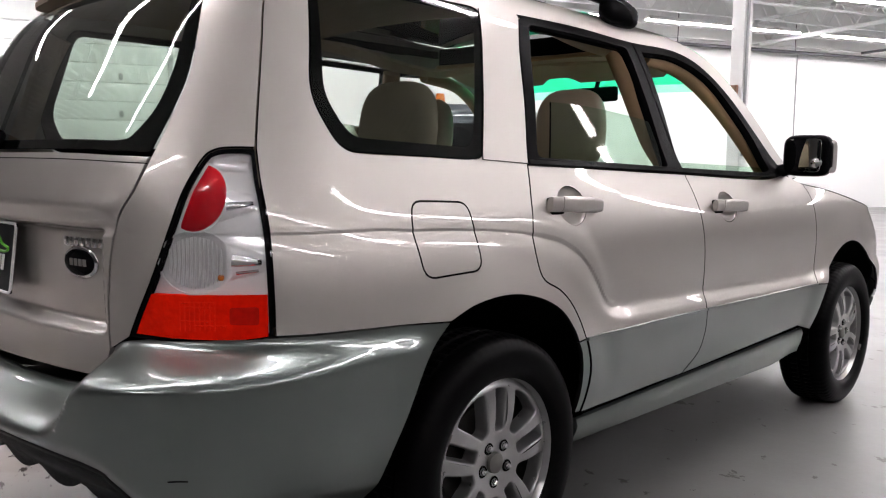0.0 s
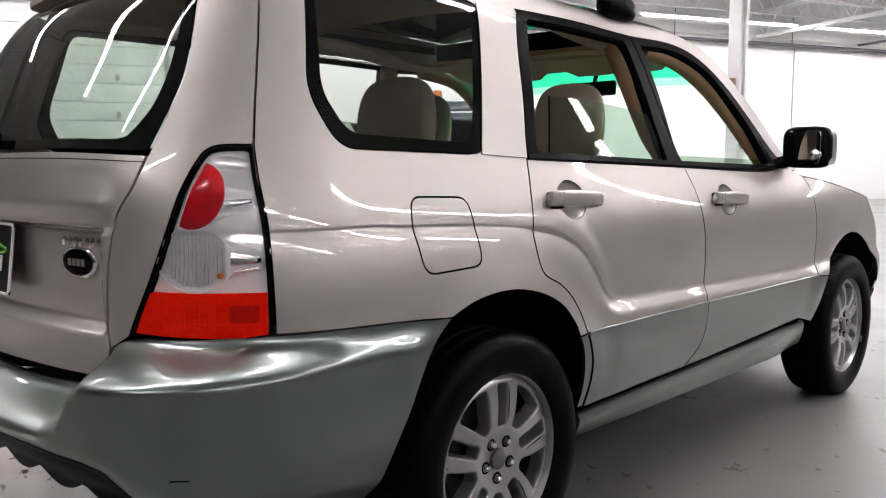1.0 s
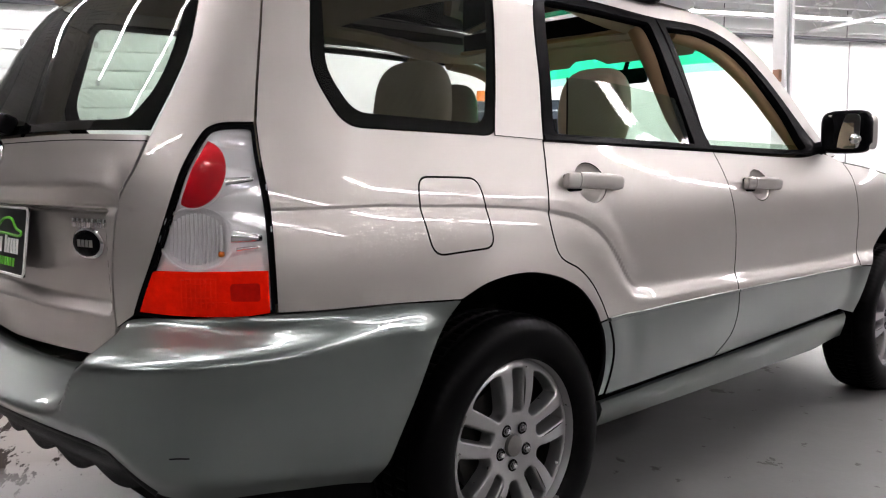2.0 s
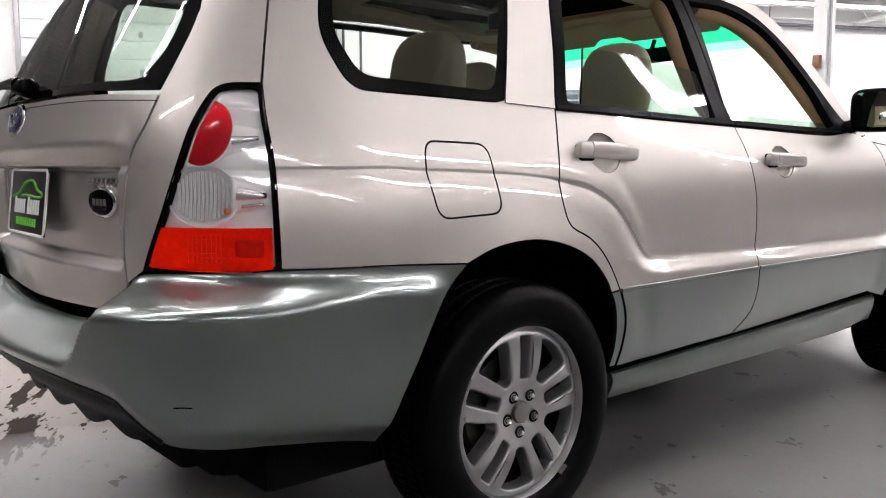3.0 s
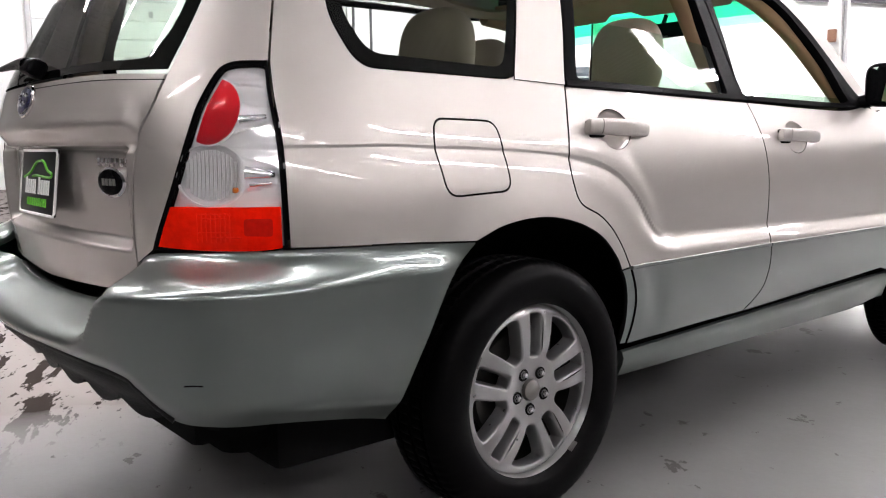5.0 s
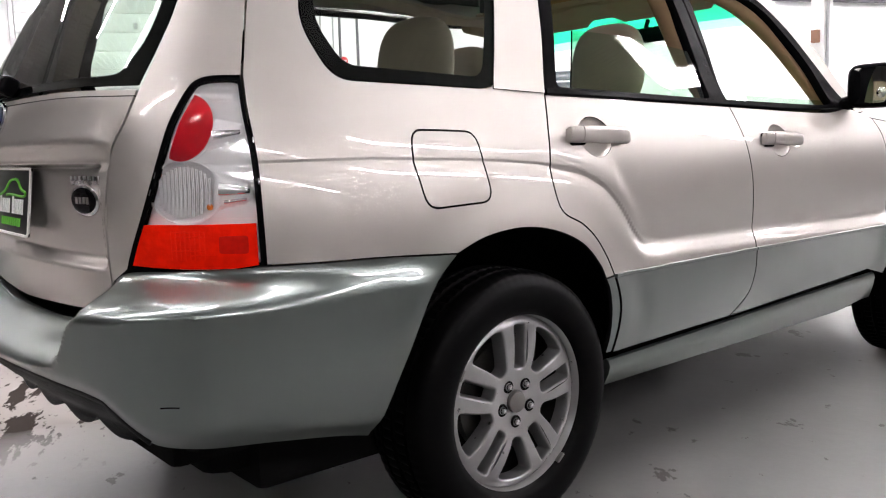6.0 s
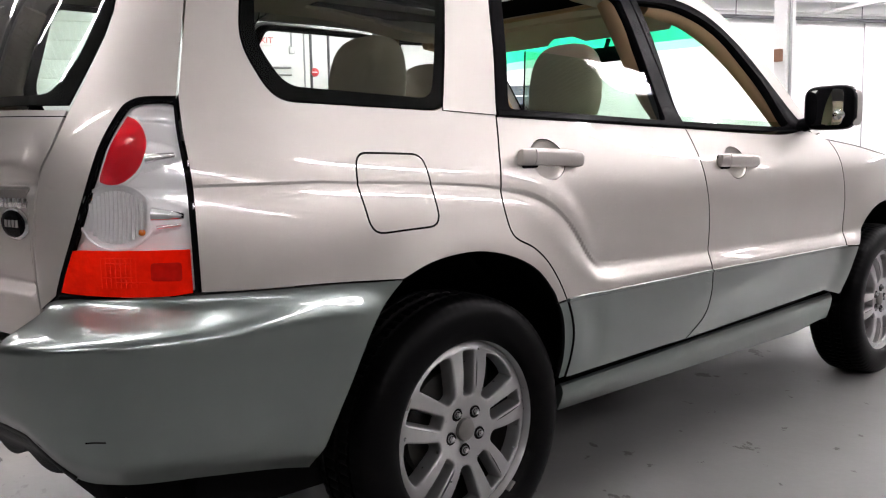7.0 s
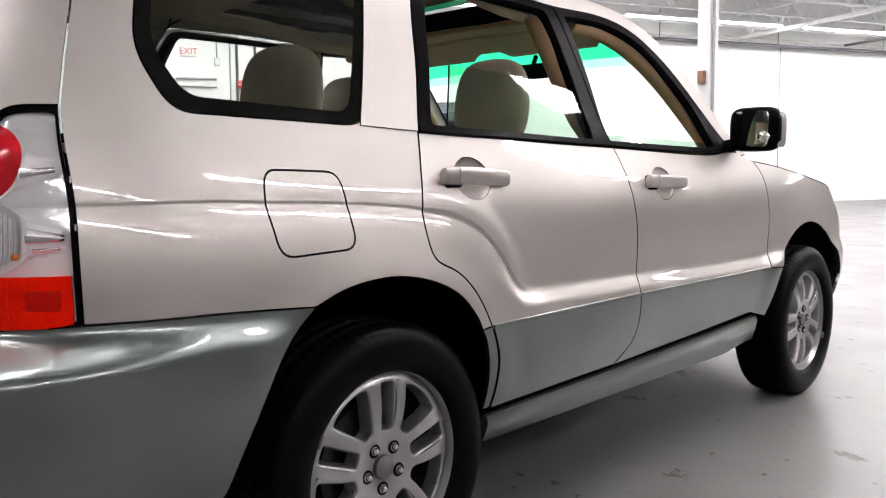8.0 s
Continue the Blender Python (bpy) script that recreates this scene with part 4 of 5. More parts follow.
panel("nose_panel", section, outline([(3.345, 0.55), (U_FRONT + X0, 0.562)], [(U_FRONT + X0, 0.562), (U_FRONT + X0, 0.76)], [(U_FRONT + X0, 0.76), (3.365, 0.78)], [(3.365, 0.78), (3.345, 0.55)]), TRIM, car, both=True, cuts=(0.04, 0.04), gap=0.001)
# pillar beside the windscreen and rail over the doors
PILLAR_TOP = [(0.30, 1.584), (0.95, 1.585), (1.22, 1.570), (1.44, 1.524), (1.62, 1.421), (1.78, 1.289), (1.92, 1.155), (2.03, 1.05)]
mirror_pair("roof_pillar", section, outline([(0.30, 1.512), (0.62, 1.516), (0.935, 1.507), (1.22, 1.509), (1.40, 1.471), (1.577, 1.369), (1.73, 1.239), (1.86, 1.121), (1.955, 1.045)], [(1.955, 1.045), (2.03, 1.05)], PILLAR_TOP[::-1], [(0.30, 1.584), (0.30, 1.512)]), SILVER, cuts=(0.04, 0.02))


def side_point(u, z):
    x, y = section(u, z)
    return Vector((x, y, z))


def windscreen(lo, hi, n=14):
    """Curved glass between the two pillars, from share lo to share hi of the way down."""
    bm = bmesh.new()
    edge = sweep_lines([tuple(side_point(u, z)) for u, z in PILLAR_TOP[2:]], 8)
    a, b = int(lo * (len(edge) - 1)), int(hi * (len(edge) - 1))
    rows = []
    for p in edge[a:b + 1]:
        rows.append([bm.verts.new((p.x * (-1 + 2 * k / n), p.y + 0.13 * (1 - (-1 + 2 * k / n) ** 2), p.z + 0.03 * (1 - (-1 + 2 * k / n) ** 2))) for k in range(n + 1)])
    for p, q in zip(rows, rows[1:]):
        for k in range(n):
            bm.faces.new((p[k], q[k], q[k + 1], p[k + 1]))
    return bm


glass = part("windscreen", windscreen(0.46, 1.0), CLEAR_GLASS, car, "clear windscreen with a green shade band")
part("shade_band", windscreen(0.0, 0.40), SHADE_GREEN, glass, "green shade band")
part("shade_edge", windscreen(0.40, 0.46), SHADE_FADE, glass, "fading edge of the shade band")


def bonnet():
    bm = bmesh.new()
    ny, nx = 22, 16
    rows = []
    for j in range(ny + 1):
        u = 2.06 + (3.36 - 2.06) * j / ny
        z = spline([(2.06, 1.027), (2.3, 1.002), (2.6, 0.957), (3.0, 0.882), (3.36, 0.782)], u)
        x, y = section(u, z)
        rows.append([bm.verts.new((x * t, y + 0.10 * (1 - t * t) * step(j / ny), z + 0.055 * (1 - t ** 4))) for t in (-1 + 2 * k / nx for k in range(nx + 1))])
    for p, q in zip(rows, rows[1:]):
        for k in range(nx):
            bm.faces.new((p[k], p[k + 1], q[k + 1], q[k]))
    bmesh.ops.recalc_face_normals(bm, faces=bm.faces)
    return bm


part("bonnet", bonnet(), SILVER, car)
part("cowl", box((-0.72, 1.93, 0.98), (0.72, 2.12, 1.035), 0.02), TRIM, car)

# rear bumper and lower valance
BUMP_TOP = [(-0.212, 0.7215), (-0.434, 0.7345), (-0.641, 0.7405), (-0.80, 0.736), (-0.906, 0.729), (-0.955, 0.70), (-0.968, 0.645), (-1.00, 0.622), (-1.05, 0.612), (-1.25, 0.60), (-1.485, 0.597)]
BUMP_LOW = [(-1.485, 0.505), (-1.30, 0.512), (-1.09, 0.512), (-0.923, 0.493), (-0.896, 0.474), (-0.829, 0.415), (-0.76, 0.402), (-0.66, 0.396), (-0.55, 0.372), (-0.438, 0.341)]
BUMP_ARCH = [(-0.438, 0.341), (-0.418, 0.408), (-0.392, 0.487), (-0.344, 0.580), (-0.285, 0.659), (-0.212, 0.7215)]
rear_bumper = panel("rear_bumper", bumper, outline(BUMP_TOP, [(-1.485, 0.597), (-1.485, 0.505)], BUMP_LOW, BUMP_ARCH), SAGE, car, both=True, gap=0.0015, cuts=(0.025, 0.01), depth=0.03, label="sage grey bumper with a scuff")
part("scuff", strip(bumper, sweep_lines([(-0.795, 0.4975), (-0.782, 0.4985), (-0.768, 0.498)]), 0.0028, 0.0006, 0.002), TRIM, rear_bumper, "dark scuff mark")


def bumper_back(u, z):
    x, y = bumper(u, max(z, 0.40))
    k = 0.012 + 0.09 * step((0.50 - z) / 0.14)
    a = min(max((Y0 - u) / CORNER, 0), math.pi / 2)
    return x - k * math.cos(a), y + k * math.sin(a)


WAVE = [(-1.485 + 0.69 * k / 40, 0.402 - 0.036 * abs(math.sin(math.pi * k / 40 * 3.5)) ** 0.7) for k in range(41)]
panel("valance", bumper_back, outline(BUMP_LOW[:7], [(-0.76, 0.402), (-0.795, 0.402)], WAVE[::-1], [(-1.485, 0.402), (-1.485, 0.505)]), CLADDING, car, both=True, gap=-0.006, cuts=(0.02, 0.012), depth=0.04, label="black plastic valance with scallops")
part("valance_lip", strip(bumper, [Vector(p) for p in sweep_lines(BUMP_LOW[:6])], 0.016, 0.002, 0.03), CLADDING, car)

# tail door: skin with the plate recess, glass, garnish, wiper, badges
TAIL_EDGE = HATCH_GAP[6:]


LIP = [(0.900, 0.0), (0.930, 0.0), (0.951, -0.011), (0.986, 0.0105), (0.991, 0.012), (0.998, 0.0118), (1.02, 0.0065), (1.065, 0.0), (1.1, 0.0)]


def tail_skin(u, z):
    """The tail door: a lip standing out over a recess for the plate."""
    x, y = section(u, z)
    m = step((0.950 - z) / 0.014) * step((z - 0.722) / 0.03) * step((-0.962 - u) / 0.035)
    return x, y + 0.040 * m - spline(LIP, z) * step((-0.915 - u) / 0.05)


hatch = panel("tail_door", tail_skin, outline([(-0.868, 1.092)] + TAIL_EDGE[1:], [(-0.962, 0.70), (-0.985, 0.66), (-1.02, 0.635)], [(-1.02, 0.635), (-1.485, 0.62)], [(-1.485, 0.62), (-1.485, 1.10)], [(-1.485, 1.10), (-1.1, 1.10), (-0.868, 1.092)]), SILVER, car, both=True, cuts=(0.012, 0.0055))
TG = [(-0.806, 1.50), (-0.812, 1.424), (-0.812, 1.347), (-0.817, 1.261), (-0.837, 1.190), (-0.869, 1.10)]
TGI = [(-0.868, 1.455), (-0.852, 1.424), (-0.852, 1.347), (-0.859, 1.261), (-0.88, 1.190), (-0.91, 1.145)]
part("seam", strip(section, [Vector(p) for p in sweep_lines([(-0.872, 1.078), (-1.1, 1.085), (-1.484, 1.086)])], 0.0022, 0.0006, 0.002), LINER_SHADE, hatch)
panel("tail_glass", section, outline([(-0.869, 1.10), (-1.1, 1.106), (-1.485, 1.107)], [(-1.485, 1.107), (-1.485, 1.505)], [(-1.485, 1.505), (-0.806, 1.50)], TG), TAIL_PANE, hatch, both=True, depth=0.0, gap=0.0, cuts=(0.04, 0.03))
panel("glass_border", section, outline([(-0.869, 1.10), (-1.1, 1.106), (-1.485, 1.107)], [(-1.485, 1.107), (-1.485, 1.128)], [(-1.485, 1.128), (-1.1, 1.128), (-0.945, 1.126), (-0.91, 1.145)], TGI[::-1], [(-0.868, 1.455), (-1.0, 1.47), (-1.485, 1.475)], [(-1.485, 1.475), (-1.485, 1.505)], [(-1.485, 1.505), (-0.806, 1.50)], TG), TRIM, hatch, both=True, depth=0.0, lift=-0.004, gap=0.0, cuts=(0.04, 0.03))


def on_skin(fn, u, z, lift=0.0):
    """A frame on the skin: x along it to the right in plan, y up, z outwards."""
    p, n = skin_at(fn, u, z)
    up = (Vector((0, 0, 1)) - n * n.z).normalized()
    m = Matrix((up.cross(n), up, n)).transposed().to_4x4()
    m.translation = p + n * lift
    return m


def badge_bar(u, z, w, h, t, mat, name, parent, label=""):
    bm = bmesh.new()
    add_box(bm, (-w / 2, -h / 2, -0.001), (w / 2, h / 2, t), min(w, h, t) * 0.3)
    o = part(name, bm, mat, parent, label)
    o.matrix_local = on_skin(tail_skin, u, z)
    return o


def disc(a, b, t, n=40):
    """An oval disc, domed a little, in its own x and y."""
    bm = bmesh.new()
    rings = []
    for k, (r, h) in enumerate(((1.0, 0.0), (1.0, t * 0.6), (0.94, t), (0.6, t * 1.25), (0.0001, t * 1.35))):
        rings.append([bm.verts.new((a * r * math.cos(q), b * r * math.sin(q), h)) for q in (2 * math.pi * i / n for i in range(n))])
    for p, q in zip(rings, rings[1:]):
        for i in range(n):
            bm.faces.new((p[i], p[(i + 1) % n], q[(i + 1) % n], q[i]))
    bm.faces.new(rings[-1])
    return bm


emblem = part("emblem", disc(0.062, 0.042, 0.008), CHROME, hatch, "chrome oval badge with a dark face")
emblem.matrix_local = on_skin(tail_skin, -1.485, 1.056)
e2 = part("emblem_face", disc(0.054, 0.034, 0.006), EMBLEM_BLUE, emblem)
e2.location = (0, 0, 0.006)
for k, (ex, ey, er) in enumerate(((-0.028, 0.008, 0.009), (0.0, -0.012, 0.006), (0.02, -0.006, 0.006), (0.03, 0.012, 0.006), (0.008, 0.014, 0.006), (-0.01, -0.002, 0.005))):
    st = part("star", disc(er, er * 0.8, 0.003, n=4), CHROME, emblem)
    st.location = (ex, ey, 0.0135)
# model lettering as plain bars, oval badge under it
for k in range(8):
    badge_bar(-1.140 + 0.0198 * k, 0.912, 0.0140, 0.019, 0.0045, CHROME, "letter_bar", hatch)
ov = part("oval_badge", disc(0.062, 0.034, 0.006), CHROME, hatch, "dark oval badge with a chrome rim")
ov.matrix_local = on_skin(tail_skin, -1.088, 0.869)
o2 = part("badge_face", disc(0.054, 0.028, 0.004), TRIM, ov)
o2.location = (0, 0, 0.005)
for k in range(4):
    b = part("letter_bar", box((-0.03 + 0.016 * k, -0.007, 0), (-0.018 + 0.016 * k, 0.008, 0.0012)), CAP_GREY, ov)
    b.location = (0, 0, 0.0098)

# dealer's plate with its bars
plate = new("plate")
plate.parent = hatch
plate["label"] = "black dealer plate with a green car outline"
plate.matrix_local = pose(0.0, -0.914, 0.858, 83, 0, 0)
pl = part("plate_board", box((-0.158, -0.08, 0.0), (0.158, 0.08, 0.004), 0.0015), PLATE_BLACK, plate)
bm = bmesh.new()
add_tube(bm, [(p.x, p.y, 0.004) for p in rounded([(-0.157, -0.079), (0.157, -0.079), (0.157, 0.079), (-0.157, 0.079)], 0.015)], 0.0035, 6, True)
part("plate_frame", bm, SIGN_WHITE, plate)
part("car_outline", tube([tuple(p) for p in sweep_lines([(-0.125, 0.010, 0.005), (-0.065, 0.024, 0.005), (-0.015, 0.050, 0.005), (0.045, 0.052, 0.005), (0.085, 0.030, 0.005), (0.125, 0.022, 0.005), (0.105, 0.013, 0.005), (0.0, 0.016, 0.005), (-0.045, 0.014, 0.005)], 3)], 0.0034, 5), PLATE_GREEN, plate)
for k in range(5):
    part("letter_bar", box((-0.112 + 0.02 * k, -0.03, 0.004), (-0.098 + 0.02 * k, 0.006 if k else 0.014, 0.0052)), SIGN_WHITE, plate)
    part("letter_bar", box((0.005 + 0.021 * k, -0.03, 0.004), (0.02 + 0.021 * k, 0.006 if k else 0.014, 0.0052)), SIGN_WHITE, plate)
for k in range(9):
    part("letter_bar", box((-0.09 + 0.02 * k, -0.06, 0.004), (-0.076 + 0.02 * k, -0.04, 0.0052)), PLATE_GREEN, plate)

# wiper
wm = on_skin(section, -1.44, 1.118)
bm = bmesh.new()
bmesh.ops.create_uvsphere(bm, u_segments=24, v_segments=14, radius=1.0)
for v in bm.verts:
    q = [math.copysign(abs(c) ** 0.55, c) for c in v.co]
    v.co = Vector((0.042 * q[0], 0.006 + 0.021 * q[1] * (1 + 0.2 * q[0]), 0.018 + 0.026 * q[2] * (1 - 0.2 * q[0])))
add_tube(bm, [(-0.02, 0.012, 0.034), (-0.06, 0.018, 0.036), (-0.12, 0.020, 0.033), (-0.22, 0.026, 0.028), (-0.34, 0.030, 0.022)], [0.017, 0.0135, 0.013, 0.010, 0.007], 10)
w = part("rear_wiper", bm, TRIM, hatch)
w.matrix_local = wm
bl = part("wiper_blade", tube([(-0.06, 0.034, 0.012), (-0.25, 0.044, 0.010), (-0.48, 0.050, 0.004)], [0.005, 0.006, 0.004], 6), CLADDING, hatch)
bl.matrix_local = wm

# side glass
for s in (1, -1):
    q = panel("quarter_window", section, Q_WINDOW, PRIVACY, car, flank=s, depth=0.0, cuts=(0.06, 0.05))
    panel("glass_border", section, Q_WINDOW, TRIM, q, flank=s, depth=0.0, gap=0.0, lift=-0.004, cuts=(0.06, 0.05), holes=[rounded([(-0.022, 1.128), (0.02, 1.24), (0.10, 1.487), (-0.44, 1.485), (-0.49, 1.235), (-0.43, 1.142)], 0.04)])

# tail lamps
LAMP_LINE = outline(LAMP_SIDE, LAMP_TOP, [(-0.906, 0.734), (-0.80, 0.729), (-0.70, 0.729), (-0.641, 0.742)])
LAMP_IN = inset(LAMP_LINE, 0.0105)
LAMP_EDGE = [(z, u) for u, z in LAMP_TOP[:1:-1]]
RED_ROUND = [Vector((max(p.x, lerp_table(LAMP_EDGE, p.y) + 0.017), p.y)) for p in oval(-0.772, 1.013, 0.049, 0.066, -17)]
CR_U, CR_Z = -0.776, 0.889
CLEAR_ROUND = oval(CR_U, CR_Z, 0.066, 0.061)


def lamp_back(u, z):
    """The chromed bowl of the tail lamp: a cup behind the round lens and two horns running out to its side."""
    x, y = section(u, z)
    d = -0.014
    q = math.hypot((u - CR_U) / 0.066, (z - CR_Z) / 0.061)
    d -= 0.020 * max(0.0, 1 - q * q)
    for u0, z0, u1, z1, r0, r1 in ((-0.745, 0.998, -0.664, 1.004, 0.034, 0.012), (-0.730, 0.889, -0.656, 0.886, 0.038, 0.016), (-0.760, 1.085, -0.672, 1.070, 0.016, 0.010)):
        t = (u - u0) / (u1 - u0)
        if 0 < t < 1:
            r, h = r0 + (r1 - r0) * t, abs(z - z0 - (z1 - z0) * t)
            if h < r:
                d += 0.36 * math.sqrt(r * r - h * h) * min(1.0, 6 * (1 - t), 8 * t)
    a = min(max((Y0 - u) / CORNER, 0), math.pi / 2)
    return x + d * math.cos(a), y - d * math.sin(a)


LAMP_CLEAR = inset(outline([(-0.644, 0.828), (-0.648, 0.948), (-0.662, 1.049), (-0.668, 1.112)], LAMP_TOP[:7] + [(-0.864, 0.828)], [(-0.864, 0.828), (-0.644, 0.828)]), 0.009)
LAMP_RED = outline([(-0.6515, 0.744), (-0.6525, 0.827)], [(-0.6525, 0.827), (-0.853, 0.827)], [(-0.853, 0.827), (-0.889, 0.744)], [(-0.889, 0.744), (-0.80, 0.740), (-0.70, 0.739), (-0.6515, 0.744)])
for s in (1, -1):
    lamp = panel("tail_lamp", section, LAMP_LINE, TRIM, car, holes=[LAMP_IN], flank=s, depth=0.012, cuts=(0.03, 0.03), label="clear and red tail lamp in a black gasket")
    panel("bowl", lamp_back, inset(LAMP_LINE, 0.004), REFLECTOR, lamp, flank=s, depth=0.0, gap=0.0, cuts=(0.005, 0.005))
    panel("red_lens", section, LAMP_RED, LENS_RED, lamp, flank=s, depth=0.03, lift=0.003, gap=0.001, cuts=(0.02, 0.02))
    for z, u0, u1 in ((0.812, -0.80, -0.738), (0.803, -0.79, -0.745), (0.776, -0.80, -0.74), (0.767, -0.775, -0.72)):
        b = strip(section, [Vector((u0 + (u1 - u0) * k / 6, z)) for k in range(7)], 0.0035, 0.0042, 0.002)
        if s < 0:
            bmesh.ops.transform(b, matrix=Matrix.Diagonal((-1, 1, 1, 1)), verts=b.verts)
            bmesh.ops.reverse_faces(b, faces=b.faces)
        part("reflex_rib", b, LENS_RIB, lamp)
    for k in range(8):
        u = -0.800 + 0.0085 * k
        b = strip(section, [Vector((u, 0.757)), Vector((u, 0.785)), Vector((u, 0.815))], 0.003, 0.0038, 0.002)
        if s < 0:
            bmesh.ops.transform(b, matrix=Matrix.Diagonal((-1, 1, 1, 1)), verts=b.verts)
            bmesh.ops.reverse_faces(b, faces=b.faces)
        part("reflex_rib", b, LENS_RIB, lamp)
    panel("bulb_shade", section, rounded([(-0.716, 0.770), (-0.668, 0.768), (-0.668, 0.803), (-0.716, 0.803)], 0.006), LENS_DARK, lamp, flank=s, depth=0.002, lift=0.0042, gap=0.0, cuts=(0.03, 0.03), label="dark red bulb window")
    for u, z in ((-0.652, 0.985), (-0.646, 0.905)):
        p, n = skin_at(section, u, z)
        b = bmesh.new()
        add_box(b, (-0.0016, -0.006, -0.002), (0.0016, 0.006, 0.002), 0.0008)
        clip = part("gasket_clip", b, CHROME, lamp)
        clip.matrix_local = (Matrix.Diagonal((s, 1, 1, 1)) if s < 0 else Matrix()) @ on_skin(section, u, z, 0.001)
    br = panel("brake_lens", section, RED_ROUND, LENS_BRAKE, lamp, flank=s, depth=0.008, lift=-0.004, gap=0.0, cuts=(0.009, 0.009))
    mid = sum((v.co for v in br.data.vertices), Vector()) / len(br.data.vertices)
    far = max((v.co - mid).length for v in br.data.vertices)
    for v in br.data.vertices:
        v.co += Vector((s * 0.6, -0.8, 0.0)) * 0.003 * (1 - min(1.0, (v.co - mid).length / far) ** 2)
    br.data.normals_split_custom_set_from_vertices([tuple((Vector((s * 0.6, -0.8, 0.1)) + 0.7 * (v.co - mid) / far).normalized()) for v in br.data.vertices])
    panel("brake_ring", section, inset(RED_ROUND, -0.003), REFLECTOR, lamp, holes=[RED_ROUND], flank=s, depth=0.006, lift=-0.0045, gap=0.0, cuts=(0.03, 0.03))
    panel("signal_ring", section, inset(CLEAR_ROUND, -0.003), REFLECTOR, lamp, holes=[CLEAR_ROUND], flank=s, depth=0.006, lift=-0.006, gap=0.0, cuts=(0.03, 0.03))
    panel("signal_lens", section, CLEAR_ROUND, FLUTED, lamp, flank=s, depth=0.0, lift=-0.0055, gap=0.0, cuts=(0.02, 0.02)).visible_shadow = False
    for k in range(13):
        u = CR_U - 0.046 + 0.0076 * k
        h = 0.050 * math.sqrt(max(0.05, 1 - ((u - CR_U) / 0.054) ** 2))
        b = strip(section, [Vector((u, CR_Z - h)), Vector((u + 0.002, CR_Z)), Vector((u, CR_Z + h))], 0.0028, -0.009, 0.012)
        if s < 0:
            bmesh.ops.transform(b, matrix=Matrix.Diagonal((-1, 1, 1, 1)), verts=b.verts)
            bmesh.ops.reverse_faces(b, faces=b.faces)
        part("flute", b, REFLECTOR, lamp)
    for u0, z0, u1, z1, r0, r1 in ((-0.724, 0.996, -0.676, 1.002, 0.010, 0.005), (-0.712, 0.893, -0.664, 0.888, 0.014, 0.007), (-0.706, 0.868, -0.668, 0.872, 0.004, 0.003)):
        line = []
        for k in range(7):
            p, n = skin_at(lamp_back, u0 + (u1 - u0) * k / 6, z0 + (z1 - z0) * k / 6)
            line.append((s * (p.x + 0.001 * n.x), p.y + 0.001 * n.y, p.z))
        part("reflector_horn", tube(line, [r0 + (r1 - r0) * k / 6 for k in range(7)], 14), CHROME, lamp, "chrome reflector horn")
    for du, dz, r in ((0.044, -0.030, 0.0065), (-0.050, 0.034, 0.005)):
        bm = bmesh.new()
        p, n = skin_at(section, CR_U + du, CR_Z + dz)
        bmesh.ops.create_icosphere(bm, subdivisions=2, radius=r, matrix=Matrix.Translation((s * (p.x - 0.013 * n.x), p.y - 0.013 * n.y, p.z)))
        part("bulb", bm, BULB_AMBER, lamp)
    panel("cover", section, LAMP_CLEAR, LENS_CLEAR, lamp, flank=s, depth=0.0, lift=0.002, gap=0.0, cuts=(0.02, 0.02)).visible_shadow = False

# roof, rails, sunroof
def roof_z(x, y):
    return 1.583 + 0.045 * (1 - min(1.0, abs(x) / 0.56) ** 2.6) - 0.014 * step((y - 0.6) / 0.7) - 0.02 * step((-0.3 - y) / 0.4)


def roof_patch():
    line = rounded([(-0.562, -0.63), (0.562, -0.63), (0.562, 1.24), (-0.562, 1.24)], 0.03)
    hole = rounded([(-0.44, 0.36), (0.44, 0.36), (0.44, 1.16), (-0.44, 1.16)], 0.06)
    bm = flat_fill(line, [hole], (0.06, 0.08))
    for v in bm.verts:
        v.co.z = roof_z(v.co.x, v.co.y)
        v.co.y += 0.10 * (1 - (v.co.x / 0.562) ** 2) * step((v.co.y - 0.9) / 0.34)
    return bm


part("roof", roof_patch(), SILVER, car)
bm = flat_fill(rounded([(-0.435, 0.365), (0.435, 0.365), (0.435, 1.155), (-0.435, 1.155)], 0.055), (), (0.1, 0.1))
for v in bm.verts:
    v.co.z = roof_z(v.co.x, v.co.y) + 0.002
part("sunroof", bm, SUNROOF_GLASS, car, "tinted glass sunroof")
for s in (1, -1):
    r = part("roof_rail", tube([(s * 0.56, y, roof_z(0.55, y) + h) for y, h in ((-0.50, 0.03), (-0.40, 0.053), (-0.1, 0.06), (0.3, 0.06), (0.6, 0.06), (0.86, 0.054), (0.98, 0.03))], 0.015, 10), TRIM, car)
    for y, turn in ((-0.47, -1), (0.25, 0), (0.92, 1)):
        b = bmesh.new()
        bmesh.ops.create_uvsphere(b, u_segments=24, v_segments=14, radius=1.0)
        for v in b.verts:
            q = [math.copysign(abs(c) ** 0.6, c) for c in v.co]
            lean = 1 - 0.45 * max(0.0, turn * q[1]) if q[2] > 0 else 1.0
            v.co = Vector((s * 0.56 + 0.027 * q[0], y + 0.105 * q[1], roof_z(0.55, y) + 0.028 + 0.048 * q[2] * lean))
        part("rail_foot", b, TRIM, r)

